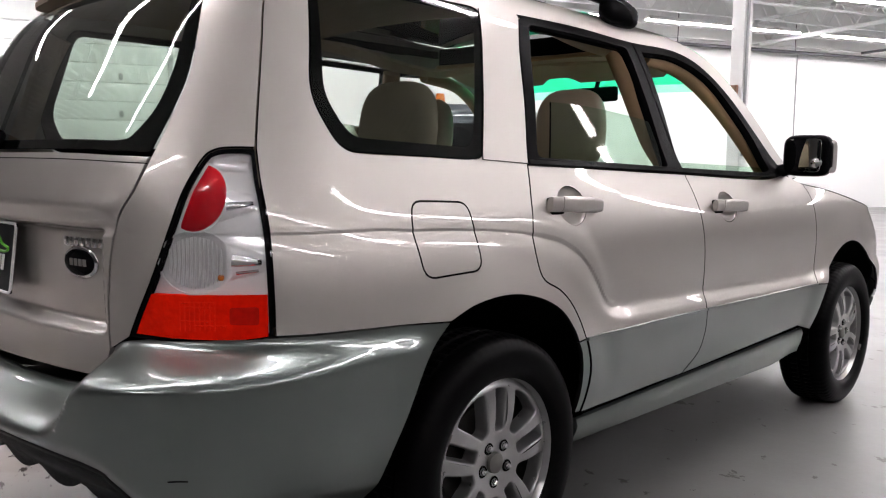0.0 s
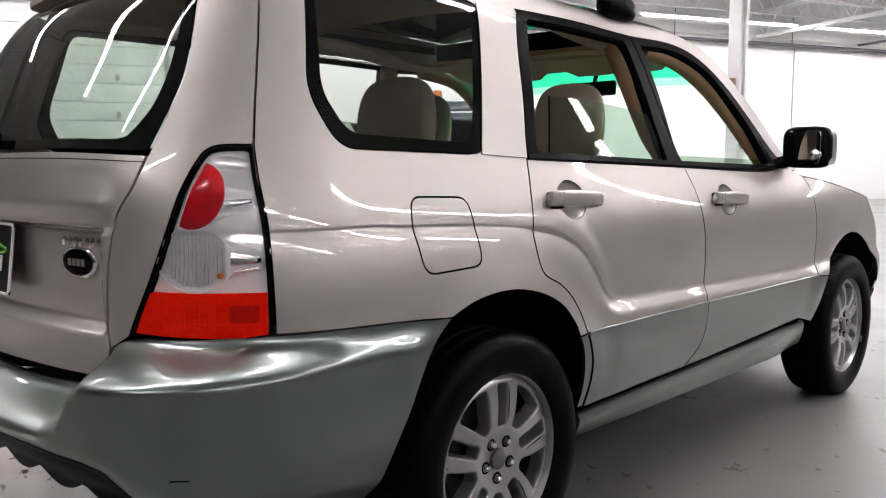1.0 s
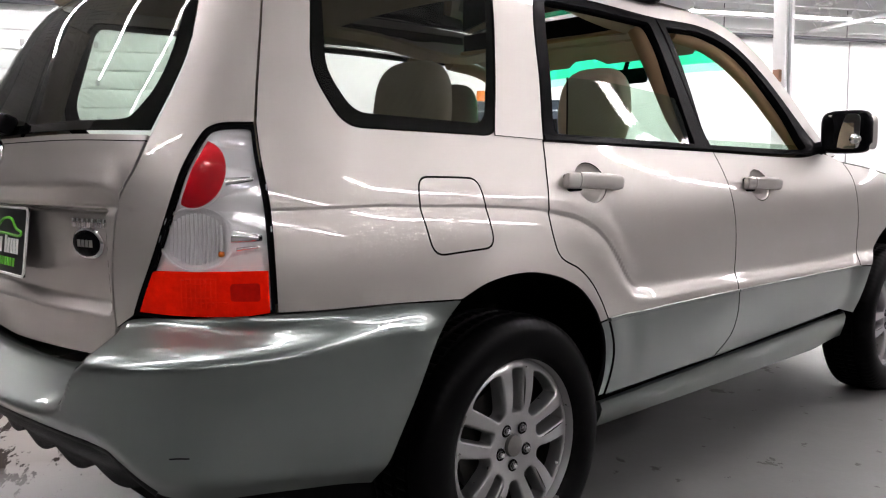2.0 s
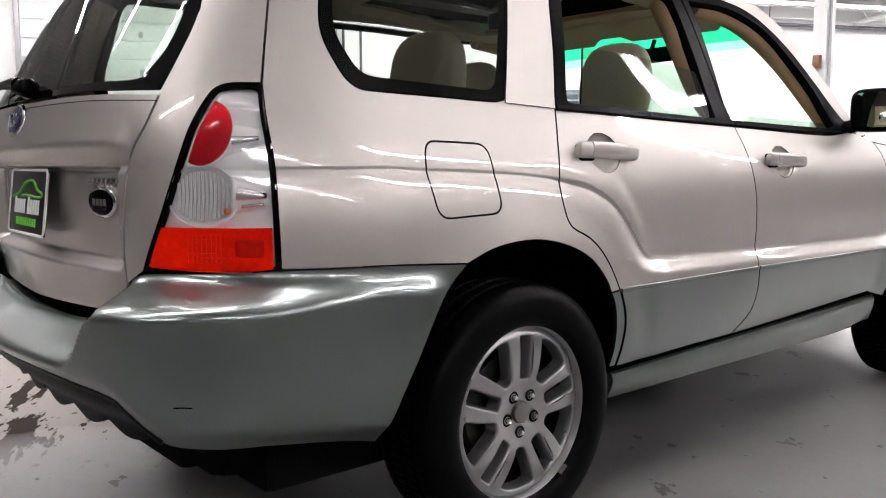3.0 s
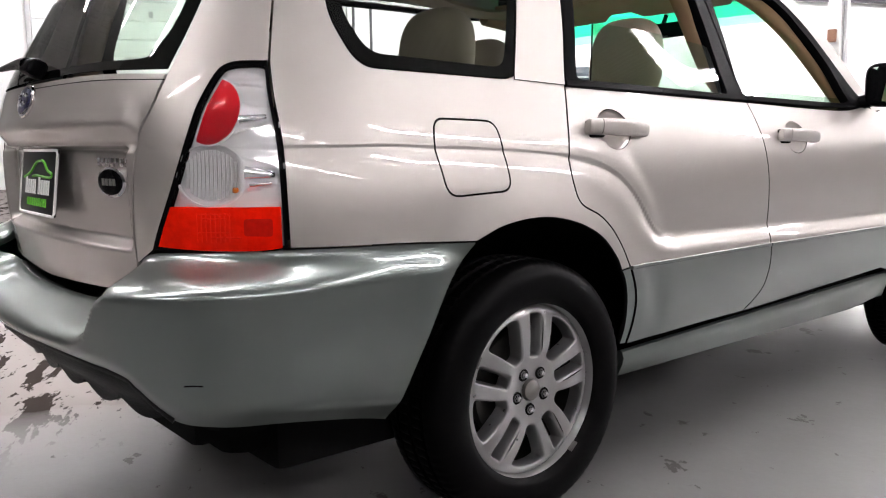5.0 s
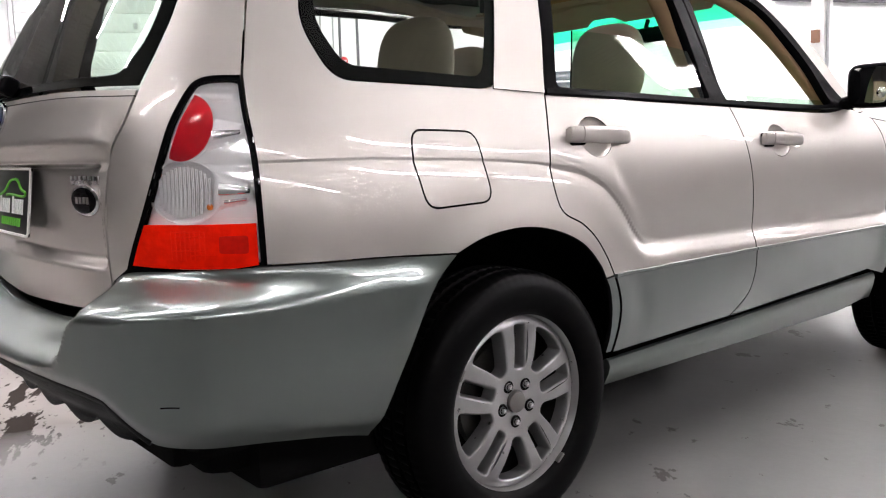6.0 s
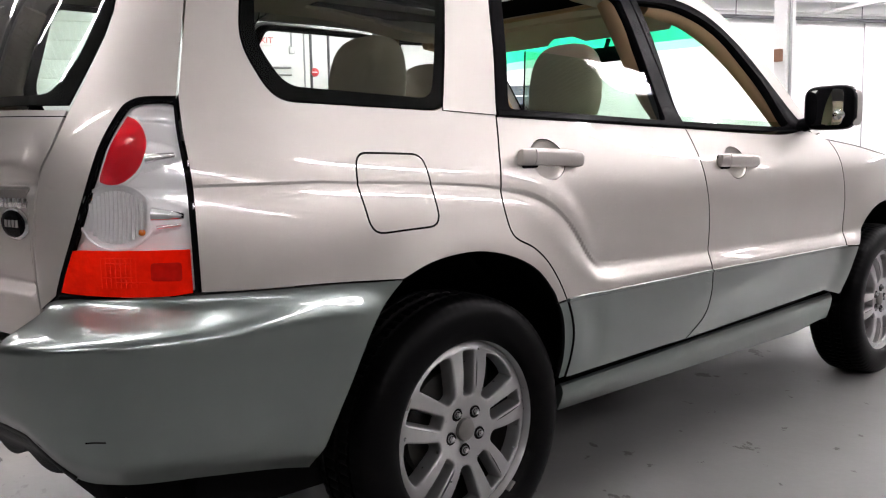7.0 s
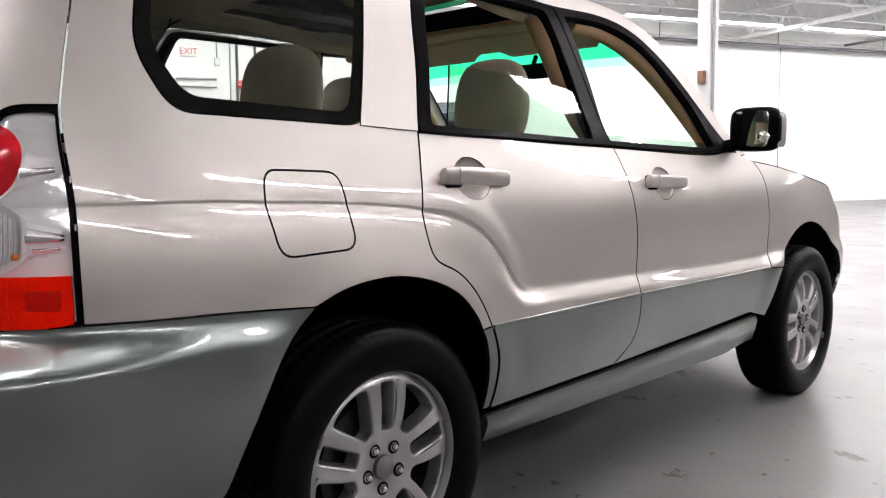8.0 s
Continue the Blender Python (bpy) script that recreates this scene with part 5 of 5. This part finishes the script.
# skirts, flaps, wheel wells, floor pan
for s in (1, -1):
    bm = bmesh.new()
    rows = []
    for k in range(25):
        y = 0.378 + (2.06 - 0.378) * k / 24
        zt = 0.358 + 0.048 * (y - 0.378) / 1.68
        zb = 0.276 + 0.02 * step((y - 1.75) / 0.3)
        prof = [(0.70, zt - 0.035), (0.778, zt - 0.016), (0.790, zt - 0.001), (0.797, zt + 0.002), (0.806, zt - 0.003), (0.812, zt - 0.02), (0.806, (zt + zb) / 2), (0.790, zb + 0.008), (0.775, zb), (0.66, zb)]
        rows.append([bm.verts.new((s * x, y, z)) for x, z in prof])
    for a, b in zip(rows, rows[1:]):
        for i in range(len(a) - 1):
            bm.faces.new((a[i], a[i + 1], b[i + 1], b[i]))
    bm.faces.new(rows[0])
    bm.faces.new(rows[-1])
    bmesh.ops.recalc_face_normals(bm, faces=bm.faces)
    part("side_skirt", bm, SAGE, car)
    part("mud_flap", box((s * 0.69 - 0.085, 0.345, 0.285), (s * 0.69 + 0.085, 0.374, 0.365), 0.006), CLADDING, car)
    for cy, r in ((0.0, 0.425), (2.535, 0.432)):
        bm = bmesh.new()
        rings = []
        for k in range(31):
            a = radians(1 + 172 * k / 30)
            lip = 0.77 + (0.078 if cy < 1 else 0.052) * step((math.sin(a) - 0.25) / 0.4)
            rings.append([bm.verts.new((s * x, cy + q * math.cos(a), 0.325 + q * math.sin(a))) for x, q in ((lip, r + 0.034), (lip - 0.02, r + 0.045), (0.55, r + 0.045), (0.50, r), (0.50, 0.05))])
        for a, b in zip(rings, rings[1:]):
            for i in range(4):
                bm.faces.new((a[i], a[i + 1], b[i + 1], b[i]))
        part("wheel_well", bm, LINER_SHADE, car)
    # black sheet added behind the skins so that the gaps stay dark
    panel("inner_shell", section, outline([(0.345, 0.40), (0.35, 0.5), (0.31, 0.64), (0.20, 0.74), (0.0, 0.79), (-0.2, 0.755)], [(-0.2, 0.755), (-0.66, 0.755)], [(-0.66, 0.755), (-0.66, 1.09)], [(-0.66, 1.09), (0.2, 1.072), (1.05, 1.05), (2.03, 1.01)], [(2.03, 1.01), (2.09, 0.62), (1.95, 0.45)], [(1.95, 0.45), (0.345, 0.40)]), LINER_SHADE, car, flank=s, lift=-0.02, depth=0.0, cuts=(0.08, 0.06))
    part("inner_wall", box((s * 0.70 - 0.012, 0.44, 0.26), (s * 0.70 + 0.012, 2.09, 1.0), 0.004), LINER_SHADE, car)
part("floor_pan", box((-0.64, -0.62, 0.215), (0.64, 3.2, 0.335), 0.02), LINER_SHADE, car)
# black boxes added under the tail to deepen the shade on the floor
part("spare_wheel_well", box((-0.36, -0.66, 0.23), (0.36, 0.10, 0.40), 0.07), LINER_SHADE, car)
part("exhaust_silencer", box((0.38, -0.72, 0.25), (0.60, -0.44, 0.37), 0.05), LINER_SHADE, car)
part("rear_cross_member", box((-0.66, -0.82, 0.325), (0.66, -0.64, 0.42), 0.02), LINER_SHADE, car)


# wheels
def alloy_face():
    """Five pairs of spokes cut from a dished disc: slots within the pairs, wide windows between them."""
    holes = []
    for k in range(5):
        c = radians(90 + 72 * k)
        ca, sa = math.cos(c), math.sin(c)
        quad = [(r, w * q) for r, w, q in ((0.080, 0.0218, -1), (0.199, 0.0248, -1), (0.201, 0.0, 1), (0.199, 0.0248, 1), (0.080, 0.0218, 1))]
        holes.append(rounded([(r * ca - w * sa, r * sa + w * ca) for r, w in quad], 0.016, 4))
        c = radians(90 + 36 + 72 * k)
        poly = []
        for r, a in ((0.086, -11), (0.13, -15.5), (0.165, -18), (0.197, -19.5), (0.2025, -10), (0.203, 0), (0.2025, 10), (0.197, 19.5), (0.165, 18), (0.13, 15.5), (0.086, 11)):
            poly.append((r * math.cos(c + radians(a)), r * math.sin(c + radians(a))))
        holes.append(rounded(poly, 0.018, 4))
    ring = [Vector((0.2195 * math.cos(t), 0.2195 * math.sin(t))) for t in (2 * math.pi * i / 90 for i in range(90))]
    hub = [Vector((0.028 * math.cos(t), 0.028 * math.sin(t))) for t in (2 * math.pi * i / 24 for i in range(24))]
    wide = holes + [inset(hub, -0.004)]
    flat = flat_fill(ring, wide, (0.012, 0.012))
    # rolled edges of every opening
    for loop in wide:
        rings = [[flat.verts.new((p.x, p.y, z)) for p in inset(loop, k)] for k, z in ((0.0, 0.0), (0.0022, -0.0006), (0.0042, -0.0024), (0.0056, -0.006), (0.0075, -0.020), (0.0095, -0.042))]
        n = len(rings[0])
        for q, w in zip(rings, rings[1:]):
            for i in range(n):
                flat.faces.new((q[i], q[(i + 1) % n], w[(i + 1) % n], w[i]))
    bmesh.ops.remove_doubles(flat, verts=flat.verts, dist=1e-5)

    def dish(r):
        return spline([(0.0, -0.010), (0.03, -0.010), (0.060, -0.007), (0.085, -0.001), (0.12, 0.004), (0.165, 0.002), (0.195, -0.004), (0.207, -0.008), (0.213, -0.013), (0.2195, -0.020)], r)

    for v in flat.verts:
        r = math.hypot(v.co.x, v.co.y)
        v.co = Vector((0.082 + dish(r) + v.co.z, v.co.x, v.co.y))
    bmesh.ops.recalc_face_normals(flat, faces=flat.faces)
    return flat


def tyre_mesh():
    """Tyre with a grooved tread and notched shoulders."""
    bm = bmesh.new()
    seg = 320
    prof = [(0.221, 0.088), (0.227, 0.098), (0.242, 0.1055), (0.266, 0.1095), (0.290, 0.108), (0.307, 0.101), (0.318, 0.094), (0.326, 0.083), (0.330, 0.064), (0.331, 0.052), (0.323, 0.050), (0.323, 0.042), (0.332, 0.040), (0.332, 0.010), (0.324, 0.008)]
    prof = prof + [(r, -x) for r, x in prof[::-1]]
    rings = []
    for k in range(seg):
        t = 2 * math.pi * k / seg
        row = []
        for i, (r, x) in enumerate(prof):
            cut = 0.0
            if k % 4 == 0 and 0.315 < r and abs(x) > 0.05:
                cut = 0.0018
            elif k % 4 == 2 and r > 0.33 and abs(x) < 0.05:
                cut = 0.004
            row.append(bm.verts.new((x, (r - cut) * math.cos(t), (r - cut) * math.sin(t))))
        rings.append(row)
    for k in range(seg):
        a, b = rings[k], rings[(k + 1) % seg]
        for i in range(len(prof) - 1):
            bm.faces.new((a[i], b[i], b[i + 1], a[i + 1]))
    bmesh.ops.recalc_face_normals(bm, faces=bm.faces)
    return bm


def wheel_parts(w):
    part("tyre", tyre_mesh(), RUBBER, w, "worn black tyre")
    bm = bmesh.new()
    add_lathe(bm, [(0.2165, 0.066), (0.221, 0.086), (0.226, 0.095), (0.2295, 0.0965), (0.232, 0.093), (0.2315, 0.084), (0.225, 0.07)], 90)
    part("rim", bm, ALLOY, w)
    # barrel in a darker steel than the rim, for the shade inside it
    bm = bmesh.new()
    add_lathe(bm, [(0.219, 0.066), (0.213, 0.05), (0.203, -0.02), (0.205, -0.09), (0.225, -0.095)], 60)
    part("barrel", bm, SHADED_STEEL, w)
    part("alloy_spokes", alloy_face(), ALLOY, w)
    bm = bmesh.new()
    add_lathe(bm, [(0.0001, 0.084), (0.020, 0.083), (0.0265, 0.080), (0.0278, 0.06)], 30)
    part("hub_cap", bm, CAP_GREY, w)
    for k in range(5):
        a = radians(90 + 36 + 72 * k)
        bm = bmesh.new()
        add_lathe(bm, [(0.0001, 0.087), (0.006, 0.086), (0.0085, 0.081), (0.0095, 0.060)], 6)
        n = part("lug_nut", bm, CHROME, w)
        n.location = (0, 0.0505 * math.cos(a), 0.0505 * math.sin(a))
        # black ring drawn for the shaded pocket round each nut
        bm = bmesh.new()
        add_lathe(bm, [(0.0105, 0.0760), (0.0150, 0.0772), (0.0165, 0.0740)], 16)
        n = part("lug_seat", bm, LINER_SHADE, w)
        n.location = (0, 0.0505 * math.cos(a), 0.0505 * math.sin(a))
    # disc and plate are kept dark to shade the spoke openings
    bm = bmesh.new()
    add_lathe(bm, [(0.0, 0.030), (0.06, 0.030), (0.065, 0.022), (0.140, 0.020), (0.142, 0.0), (0.0, 0.0)], 48)
    part("brake_disc", bm, SHADED_STEEL, w)
    part("back_plate", box((-0.03, -0.16, -0.16), (-0.015, 0.16, 0.16), 0.005), LINER_SHADE, w)
    for a in (155, -48):
        bm = box((0.086, 0.2205, -0.015), (0.0985, 0.228, 0.015), 0.002)
        bmesh.ops.rotate(bm, verts=bm.verts, matrix=Matrix.Rotation(radians(a), 3, "X"))
        part("balance_weight", bm, CAP_GREY, w)


base_wheel = part("wheel", tube([(-0.12, 0, 0), (0.03, 0, 0)], 0.05, 16), LINER_SHADE, car)
wheel_parts(base_wheel)
base_wheel.matrix_local = pose(0.745, 0.0, 0.325, -4, 0, 0)
for sx, cy, spin, turn in ((1, 2.525, 23, 0), (-1, 0.0, 10, 180), (-1, 2.525, 40, 180)):
    made = copy_thing(base_wheel, pose(sx * 0.745, cy, 0.325, 0, 0, turn) @ pose(0, 0, 0, spin, 0, 0))

# door mirrors
for s in (1, -1):
    bm = bmesh.new()
    bmesh.ops.create_uvsphere(bm, u_segments=32, v_segments=20, radius=1.0)
    for v in bm.verts:
        q = [math.copysign(abs(c) ** 0.45, c) for c in v.co]
        back = max(0.0, q[1])
        v.co = Vector((0.852 + 0.094 * q[0] * (1 - 0.22 * back), 1.915 + 0.058 * q[1], 1.143 + 0.084 * q[2] * (1 - 0.25 * back)))
    mi = part("door_mirror", bm, TRIM, car, "black door mirror with a silver cap")
    bm = bmesh.new()
    vs = [bm.verts.new((p.x, 1.850, p.y)) for p in rounded([(0.78, 1.078), (0.926, 1.076), (0.930, 1.208), (0.782, 1.210)], 0.025)]
    bm.faces.new(vs)
    ext = bmesh.ops.extrude_face_region(bm, geom=bm.faces[:])
    for v in ext["geom"]:
        if isinstance(v, bmesh.types.BMVert):
            v.co.y += 0.004
    bmesh.ops.recalc_face_normals(bm, faces=bm.faces)
    bmesh.ops.rotate(bm, verts=bm.verts, cent=(0.852, 1.852, 1.147), matrix=Matrix.Rotation(radians(-13), 3, "Z"))
    part("mirror_glass", bm, MIRROR, mi)
    bm = bmesh.new()
    bmesh.ops.create_uvsphere(bm, u_segments=24, v_segments=12, radius=0.022, matrix=Matrix.Translation((0.907, 1.846, 1.114)))
    part("blind_spot_mirror", bm, MIRROR, mi)
    bm = bmesh.new()
    bmesh.ops.create_uvsphere(bm, u_segments=24, v_segments=16, radius=1.0)
    for v in bm.verts:
        q = [math.copysign(abs(c) ** 0.5, c) for c in v.co]
        v.co = Vector((0.934 + 0.011 * q[0], 1.93 + 0.045 * q[1], 1.14 + 0.066 * q[2]))
    part("cap", bm, SILVER, mi)
    part("foot", tube([(0.735, 1.89, 1.075), (0.765, 1.895, 1.085), (0.80, 1.905, 1.09)], [0.03, 0.026, 0.024], 12), TRIM, mi)
    if s < 0:
        for o in (mi, *mi.children):
            o.data.transform(Matrix.Diagonal((-1, 1, 1, 1)))
            o.data.flip_normals()


# ---------------------------------------------------------------- cabin
def cushion(lo, hi, r, mat, name, parent, label=""):
    bm = bmesh.new()
    r0 = bmesh.ops.create_cube(bm, size=1.0)
    for v in bm.verts:
        v.co = Vector([(lo[i] + hi[i]) / 2 + v.co[i] * (hi[i] - lo[i]) for i in range(3)])
    bmesh.ops.bevel(bm, geom=bm.edges[:], offset=r, segments=5, profile=0.5, affect="EDGES")
    return part(name, bm, mat, parent, label)


def headrest(x, y, z0, z1, w, t, parent):
    """A padded headrest, domed on top."""
    bm = bmesh.new()
    bmesh.ops.create_uvsphere(bm, u_segments=28, v_segments=18, radius=1.0)
    for v in bm.verts:
        q = [math.copysign(abs(c) ** e, c) for c, e in zip(v.co, (0.62, 0.75, 0.62))]
        v.co = Vector((x + q[0] * w / 2 * (1 - 0.10 * max(0, q[2])), y + q[1] * t / 2 + 0.012 * q[2], (z0 + z1) / 2 + q[2] * (z1 - z0) / 2))
    part("headrest", bm, BEIGE, parent)


def seat(x, y, z0, top, w, name, head_top, head_w):
    """A bucket seat: squab, backrest, headrest on two posts."""
    st = cushion((x - w / 2, y, 0.42), (x + w / 2, y + 0.50, 0.58), 0.06, BEIGE, name, car, label="beige leather seat")
    b = cushion((x - w / 2, y - 0.07, 0.50), (x + w / 2, y + 0.07, top), 0.062, BEIGE, "backrest", st)
    headrest(x, y - 0.06, 1.075, head_top, head_w, 0.13, st)
    for q in (-0.07, 0.07):
        part("post", tube([(x + q, y - 0.07, top - 0.1), (x + q, y - 0.07, top + 0.1)], 0.006, 8), CHROME, st)


for x in (0.37, -0.37):
    seat(x, 0.98, 0.4, 1.09, 0.50, "front_seat", 1.362, 0.285)
bench = cushion((-0.48, 0.12, 0.40), (0.48, 0.60, 0.58), 0.06, BEIGE, "rear_seat", car, label="beige leather rear bench")
cushion((-0.48, 0.02, 0.50), (0.48, 0.17, 0.86), 0.06, BEIGE, "backrest", bench)
cushion((-0.60, 0.02, 0.84), (0.60, 0.17, 1.085), 0.06, BEIGE, "backrest_top", bench)
for x in (0.38, -0.38):
    headrest(x, 0.06, 1.06, 1.32, 0.275, 0.13, bench)
    for q in (-0.06, 0.06):
        part("post", tube([(x + q, 0.06, 1.03), (x + q, 0.06, 1.15)], 0.006, 8), CHROME, bench)
part("cabin_floor", box((-0.69, -0.66, 0.36), (0.69, 2.0, 0.41), 0.01), CARPET, car)
part("load_cover", box((-0.60, -0.72, 0.93), (0.60, 0.0, 0.945), 0.005), CARPET, car)


def headliner():
    line = rounded([(-0.545, -0.60), (0.545, -0.60), (0.54, 1.20), (-0.54, 1.20)], 0.06)
    hole = rounded([(-0.43, 0.38), (0.43, 0.38), (0.43, 1.06), (-0.43, 1.06)], 0.05)
    bm = flat_fill(line, [hole], (0.08, 0.1))
    for v in bm.verts:
        v.co.z = 1.527 + 0.03 * (1 - min(1, abs(v.co.x) / 0.57) ** 2.2) - 0.055 * step((v.co.y - 0.45) / 0.6)
    es = [e for e in bm.edges if len(e.link_faces) == 1]
    ext = bmesh.ops.extrude_edge_only(bm, edges=es)
    for v in ext["geom"]:
        if isinstance(v, bmesh.types.BMVert):
            inner = abs(v.co.x) < 0.44 and 0.3 < v.co.y < 1.15
            v.co.z += 0.012 if inner else 0.015
    return bm


part("headliner", headliner(), HEADLINER, car, "tan cloth headliner")
part("sunroof_frame", box((-0.445, 1.078, 1.508), (0.445, 1.095, 1.585), 0.004), LINER_SHADE, car)
for s in (1, -1):
    part("sunroof_frame", box((s * 0.45 - 0.006, 0.36, 1.545), (s * 0.45 + 0.006, 1.075, 1.575), 0.003), LINER_SHADE, car)
part("sunroof_lip", tube([(-0.42 + 0.84 * k / 12, 1.062 - 0.02 * ((k - 6) / 6) ** 4, 1.503) for k in range(13)], 0.008, 8), TAN, car)


def inner_trim(name, pts, w, mat):
    """A padded bar along a line inside the skin."""
    for s in (1, -1):
        line = []
        for u, z in pts:
            p, n = skin_at(section, u, z)
            q = p - n * 0.05
            line.append((s * q.x, q.y, q.z))
        part(name, tube([tuple(p) for p in sweep_lines(line, 4)], w, 10), mat, car)


inner_trim("pillar_trim", [(1.10, 1.50), (1.30, 1.475), (1.45, 1.415), (1.60, 1.315), (1.74, 1.19), (1.84, 1.08)], 0.027, TAN)
inner_trim("pillar_trim", [(0.905, 1.50), (0.93, 1.38), (0.985, 1.20), (1.03, 1.05), (1.03, 0.6)], 0.036, TAN)
inner_trim("pillar_trim", [(0.20, 1.50), (0.175, 1.38), (0.13, 1.20), (0.10, 1.05)], 0.028, HEADLINER)
inner_trim("pillar_trim", [(-0.58, 1.49), (-0.60, 1.38), (-0.61, 1.25), (-0.62, 1.15)], 0.035, HEADLINER)
inner_trim("door_trim", [(0.22, 1.045), (0.6, 1.04), (1.03, 1.03)], 0.035, TAN)
inner_trim("door_trim", [(1.05, 1.03), (1.4, 1.02), (1.9, 1.02)], 0.035, TAN)
dash = cushion((-0.70, 1.62, 0.62), (0.70, 2.02, 1.02), 0.07, TAN, "dashboard", car, label="tan dashboard with a dark top")
cushion((-0.68, 1.66, 1.0), (0.68, 1.99, 1.035), 0.015, CLADDING, "dash_top", dash)
rv = part("inside_mirror", box((-0.12, 1.61, 1.375), (0.12, 1.635, 1.44), 0.012), TRIM, car)
part("mirror_stalk", tube([(0, 1.63, 1.42), (0, 1.655, 1.475)], 0.01, 8), TRIM, rv)
bm = bmesh.new()
rows = []
for x in [-0.535 + 1.07 * k / 44 for k in range(45)]:
    low = step((abs(x) - 0.05) / 0.05) * step((0.53 - abs(x)) / 0.05)
    rows.append([bm.verts.new((x, y, z)) for y, z in ((1.17, roof_z(x, 1.17) - 0.022), (1.22, 1.497 - 0.008 * low), (1.30, 1.476 - 0.012 * low), (1.352 + 0.02 * low, 1.458 - 0.022 * low), (1.358 + 0.02 * low, 1.466 - 0.02 * low), (1.30, 1.495))])
for a, b in zip(rows, rows[1:]):
    for i in range(5):
        bm.faces.new((a[i], a[i + 1], b[i + 1], b[i]))
bmesh.ops.recalc_face_normals(bm, faces=bm.faces)
part("sun_visor_band", bm, HEADLINER, car)
wheel_pts = [(-0.37 + 0.185 * math.cos(t), 1.50 - 0.075 * math.sin(t), 0.93 + 0.17 * math.sin(t)) for t in (2 * math.pi * k / 28 for k in range(28))]
sw = part("steering_wheel", tube(wheel_pts, 0.016, 8, True), CLADDING, car)
part("boss", tube([(-0.37, 1.49, 0.92), (-0.37, 1.70, 0.84)], [0.06, 0.04], 12), CLADDING, sw)
